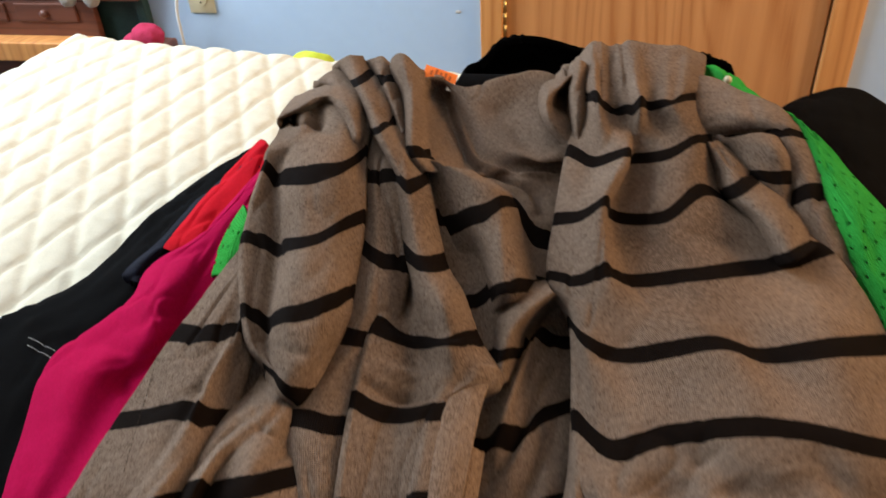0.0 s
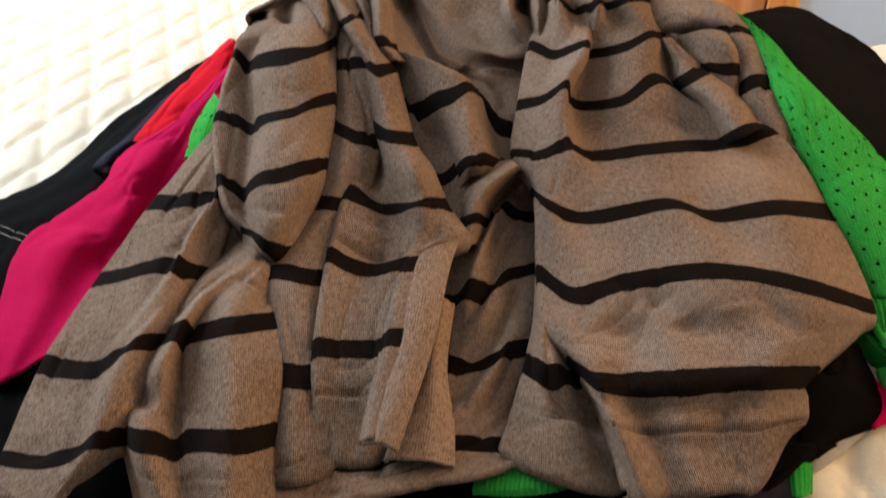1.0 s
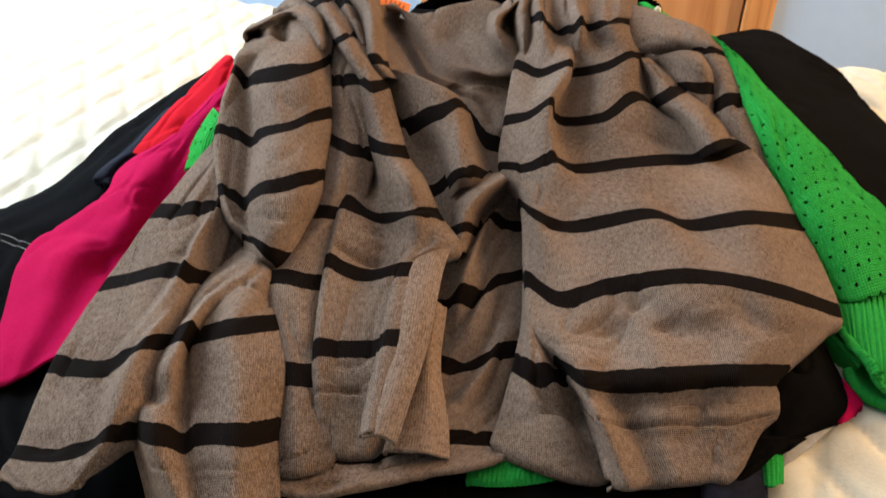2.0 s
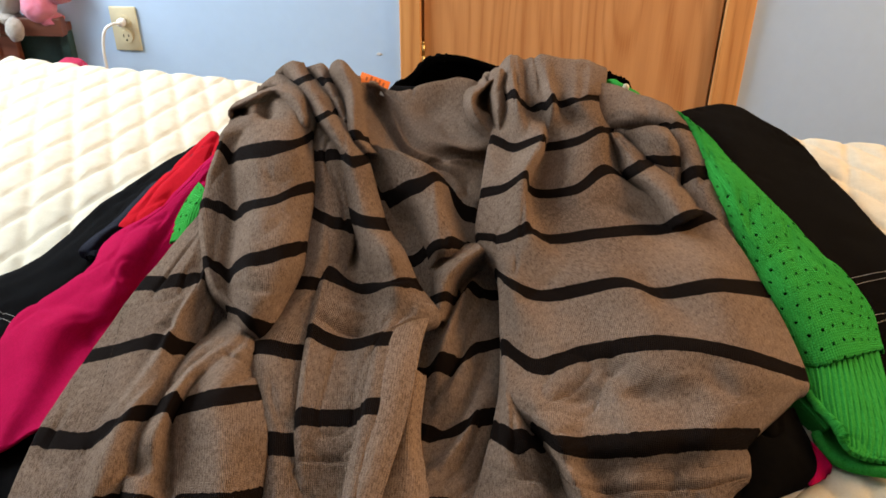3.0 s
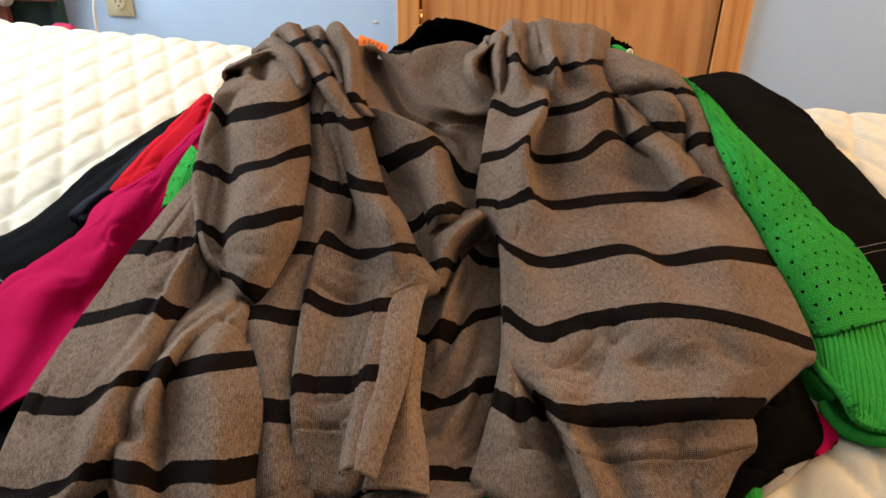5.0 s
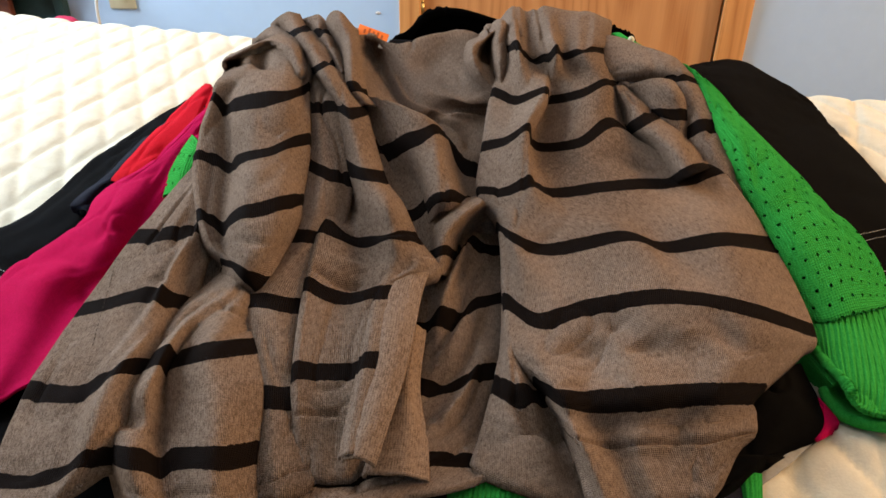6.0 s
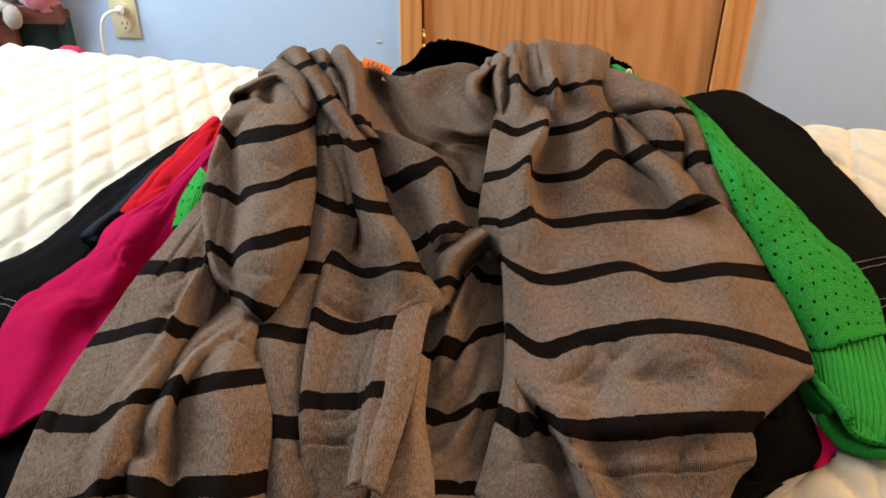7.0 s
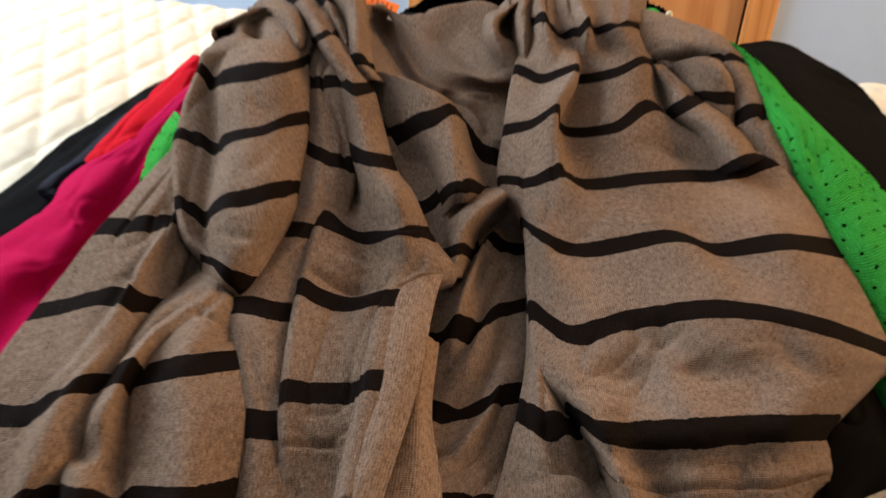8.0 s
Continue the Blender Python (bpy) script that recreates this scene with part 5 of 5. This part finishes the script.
jacket = garment("black_jacket", "black twill jacket sleeve with white double stitching", "jacket", (0.5, 0.5, BED_TOP),
        [("sleeve", BLACK_JACKET_RIGHT, dict(roll=0.010, crease=0.0012, drape=0.0012)), ("collar", BLACK_COLLAR, dict(ends=(1, 0), crease=0.0006, drape=0.0004)), ("loop", BLACK_LOOP, dict(ends=(1, 1), crease=0.0003, roll=0.004, drape=0.0002))], BLACK)
garment("lining_cloth", "thin grey lining cloth on the bed", "cloth", (0.43, 0.2, BED_TOP), [("panel", GREY_LINING, dict(roll=0.001, crease=0.0005, drape=0.0006, thick=0.0012))], LINING)
garment("black_sweater", "black knit sweater under the cardigan hem", "sweater", (0.4, 0.25, BED_TOP), [("panel", BLACK_SKIRT_RIGHT[:3], dict(roll=0.012)), ("hem", BLACK_SKIRT_RIGHT[2:], dict(roll=0.012, ends=(1, 1)))], BLACK)
navy = garment("denim_shirt", "navy denim shirt edge with pale stitching", "shirt", (-0.15, 0.45, BED_TOP), [("hem", NAVY_TOP, dict(roll=0.006))], NAVY)
garment("red_top", "bright red jersey top in the pile", "top", (-0.12, 0.5, BED_TOP), [("side", RED_TOP, dict(roll=0.008))], RED)
garment("magenta_sweater", "magenta jersey sweater with its sleeve spread out", "sweater", (-0.2, 0.35, BED_TOP),
        [("sleeve", MAGENTA_SLEEVE, dict(roll=0.014, crease=0.002, nu=48, nv=90, grooves=MAGENTA_FOLDS)), ("hem", MAGENTA_HEM, dict(roll=0.006))], MAGENTA)
garment("green_cardigan", "bright green pointelle cardigan with ribbed cuff", "cardigan", (0.45, 0.4, BED_TOP),
        [("sleeve", GREEN_SLEEVE, dict(roll=0.012)), ("cuff", GREEN_CUFF, dict(mat=GREEN_RIB, roll=0.003, thick=0.004, nu=330, ribs=((0.0036, 0.0014),), crease=0.001)), ("cuff_fold", GREEN_CUFF_FOLD, dict(mat=GREEN_RIB, roll=0.003, nu=60, ribs=((0.0036, 0.0012),), crease=0.0004, drape=0.0006)),
         ("cuff_underside", GREEN_CUFF_UNDER, dict(mat=GREEN_RIB, roll=0.002, thick=0.004, crease=0.0003, drape=0.0003)), ("inner_trim", GREEN_TRIM, dict(mat=TEAL_KNIT, roll=0.003, crease=0.0003, drape=0.0003)), ("side", GREEN_LEFT, dict(roll=0.008)),
         ("collar", GREEN_COLLAR, dict(mat=GREEN_RIB, ends=(1, 0))), ("hem", GREEN_HEM, dict(mat=GREEN_RIB, roll=0.002, nu=150, crease=0.0005, drape=0.0004, ribs=((0.0036, 0.0006),))), ("tail", GREEN_TAIL, dict(mat=GREEN_RIB, roll=0.002, crease=0.0005, drape=0.0004))], GREEN_KNIT)
cardigan = garment("striped_cardigan", "grey-brown knit cardigan with dark stripes on the pile", "cardigan", (0.15, 0.4, BED_TOP),
        [("back", BACK_UPPER + BACK_LOWER[1:] + BACK_HEM[1:], dict(roll=0.004, ends=(1, 1), nu=70, nv=180, grooves=BACK_FOLDS)),
         ("side", SIDE_LEFT, dict(nu=64, nv=90, grooves=SIDE_FOLDS)), ("front_lining", FRONT_LEFT_INNER, FOOT),
         ("fold", FOLD_CENTER), ("underarm", UNDERARM, dict(roll=0.003, crease=0.001)), ("fold", FOLD_LOOP),
         ("front_edge", FRONT_LEFT_EDGE, dict(mat=GREY_PLAIN, roll=0.004, crease=0.0008, drape=0.001)), ("front", FRONT_LEFT_UPPER + FRONT_LEFT_LOWER[2:], dict(ends=(1, 1), nu=56, nv=180, crease=0.0010, drape=0.0016, seams=(5.48,), grooves=FRONT_FOLDS)),
         ("button_band", BUTTON_BAND_LEFT, dict(mat=GREY_PLAIN, roll=0.002, crease=0.0005, drape=0.0006)),
         ("button_band", BAND_TURN, dict(roll=0.003, crease=0.0004, drape=0.0005)),
         ("lapel", LAPEL_LEFT_OUTER, dict(ends=(1, 0), mat=GREY_FINE)), ("lapel", LAPEL_LEFT_MIDDLE, dict(ends=(1, 0), mat=GREY_FINE)), ("lapel", LAPEL_LEFT_END, HEAD), ("lapel", LAPEL_LEFT_INNER, HEAD), ("lapel", LAPEL_RIGHT_INNER, BOTH), ("lapel", LAPEL_RIGHT_FOLD, BOTH),
         ("sleeve_lower", SLEEVE_LEFT_LOWER, dict(nu=48, nv=120, seams=(2.35,), grooves=FOREARM_FOLDS)), ("sleeve_upper", SLEEVE_LEFT_UPPER, dict(nu=48, nv=90, ends=(1, 1), grooves=SLEEVE_FOLDS)), ("sleeve_cap", SLEEVE_CAP, BOTH),
         ("shoulder", SHOULDER_RIGHT, dict(nu=48, ends=(1, 0))), ("pleat", SHOULDER_PLEAT), ("pleat", SHOULDER_LOOP, HEAD), ("front_flap", FRONT_RIGHT_FLAP, dict(ends=(0, 1), crease=0.0010, seams=(6.4,), grooves=[(0.62, 0.4, 0.8, 0.75, 0.010, 0.006), (0.45, 0.78, 0.95, 0.82, 0.008, 0.004)])), ("front", FRONT_RIGHT_UPPER + FRONT_RIGHT_MIDDLE[1:] + FRONT_RIGHT_HEM[1:], dict(nu=90, nv=260, ends=(1, 1), crease=0.0010, drape=0.0016, seams=(6.5,), grooves=RIGHT_FOLDS))], GREY_KNIT)

sew(trousers, trousers.children[0], [SEAM_LEFT_A, SEAM_LEFT_B, SEAM_LEFT_C], THREAD)
sew(jacket, [c for c in jacket.children if c.name.startswith("sleeve")][0], [SEAM_RIGHT_A, SEAM_RIGHT_B, SEAM_RIGHT_C, SEAM_RIGHT_D], THREAD)
sew(navy, navy.children[0], [SEAM_NAVY_A, SEAM_NAVY_B], THREAD)

# price tag at the neck of the cardigan
tag = thing("price_tag", (0.052, 0.728, 0.575), "orange card price tag with a white label at the neckline", "price tag")
LEAN = Matrix.Rotation(radians(19), 4, "Y") @ Matrix.Rotation(radians(-56), 4, "X")


def leaned(bm, shift):
    bm.transform(Matrix.Translation(shift) @ LEAN)
    return bm


part("card", leaned(block((-0.018, -0.0006, -0.009), (0.018, 0.0006, 0.006), 0.0004), (-0.002, 0.0, 0.002)), ORANGE, tag)
for k, h in enumerate((0.006, 0.009, 0.007, 0.008, 0.006)):
    part("print_bar", leaned(block((-0.011 + 0.0052 * k, -0.0012, -0.004), (-0.0088 + 0.0052 * k, -0.0008, -0.005 + h), 0), (-0.002, 0.0, 0.002)), INK, tag, smooth=False)
part("label", leaned(block((0.006, -0.0018, -0.016), (0.026, -0.0010, -0.006), 0.0003), (0.002, 0.0, 0.0)), PAPER, tag, "small white label")
part("fastener", tube([(0.012, -0.003, -0.006), (0.016, -0.005, -0.012), (0.022, -0.004, -0.014), (0.03, -0.002, -0.012)], 0.0012, 16), STEEL, tag, "metal safety pin")
# Tip of a hanger, made as a small bead beside the loop.
part("toggle", ball((0.004, 0.004, 0.005), (0.345 - 0.5, 0.722 - 0.5, 0.581 - BED_TOP), 0.05, 0.0, 2), IVORY, jacket, "small cream tip of a hanger")
sew(cardigan, [c for c in cardigan.children if c.name.startswith("side")][0], [SEAM_SIDE], SEAM_YARN, 0.0026, 0.0022, 0.00022)
# Small cream mark on the wall, built as a thin flat lump.
mark = ball((0.007, 0.0008, 0.0035), (0, 0, 0), 0.4, 2.0, 3)
tagged(link_mesh("wall_sticker", mark, CREAM), "small cream mark on the blue wall", "sticker").location = (-0.113, Y_WALL - 0.0009, 0.256)
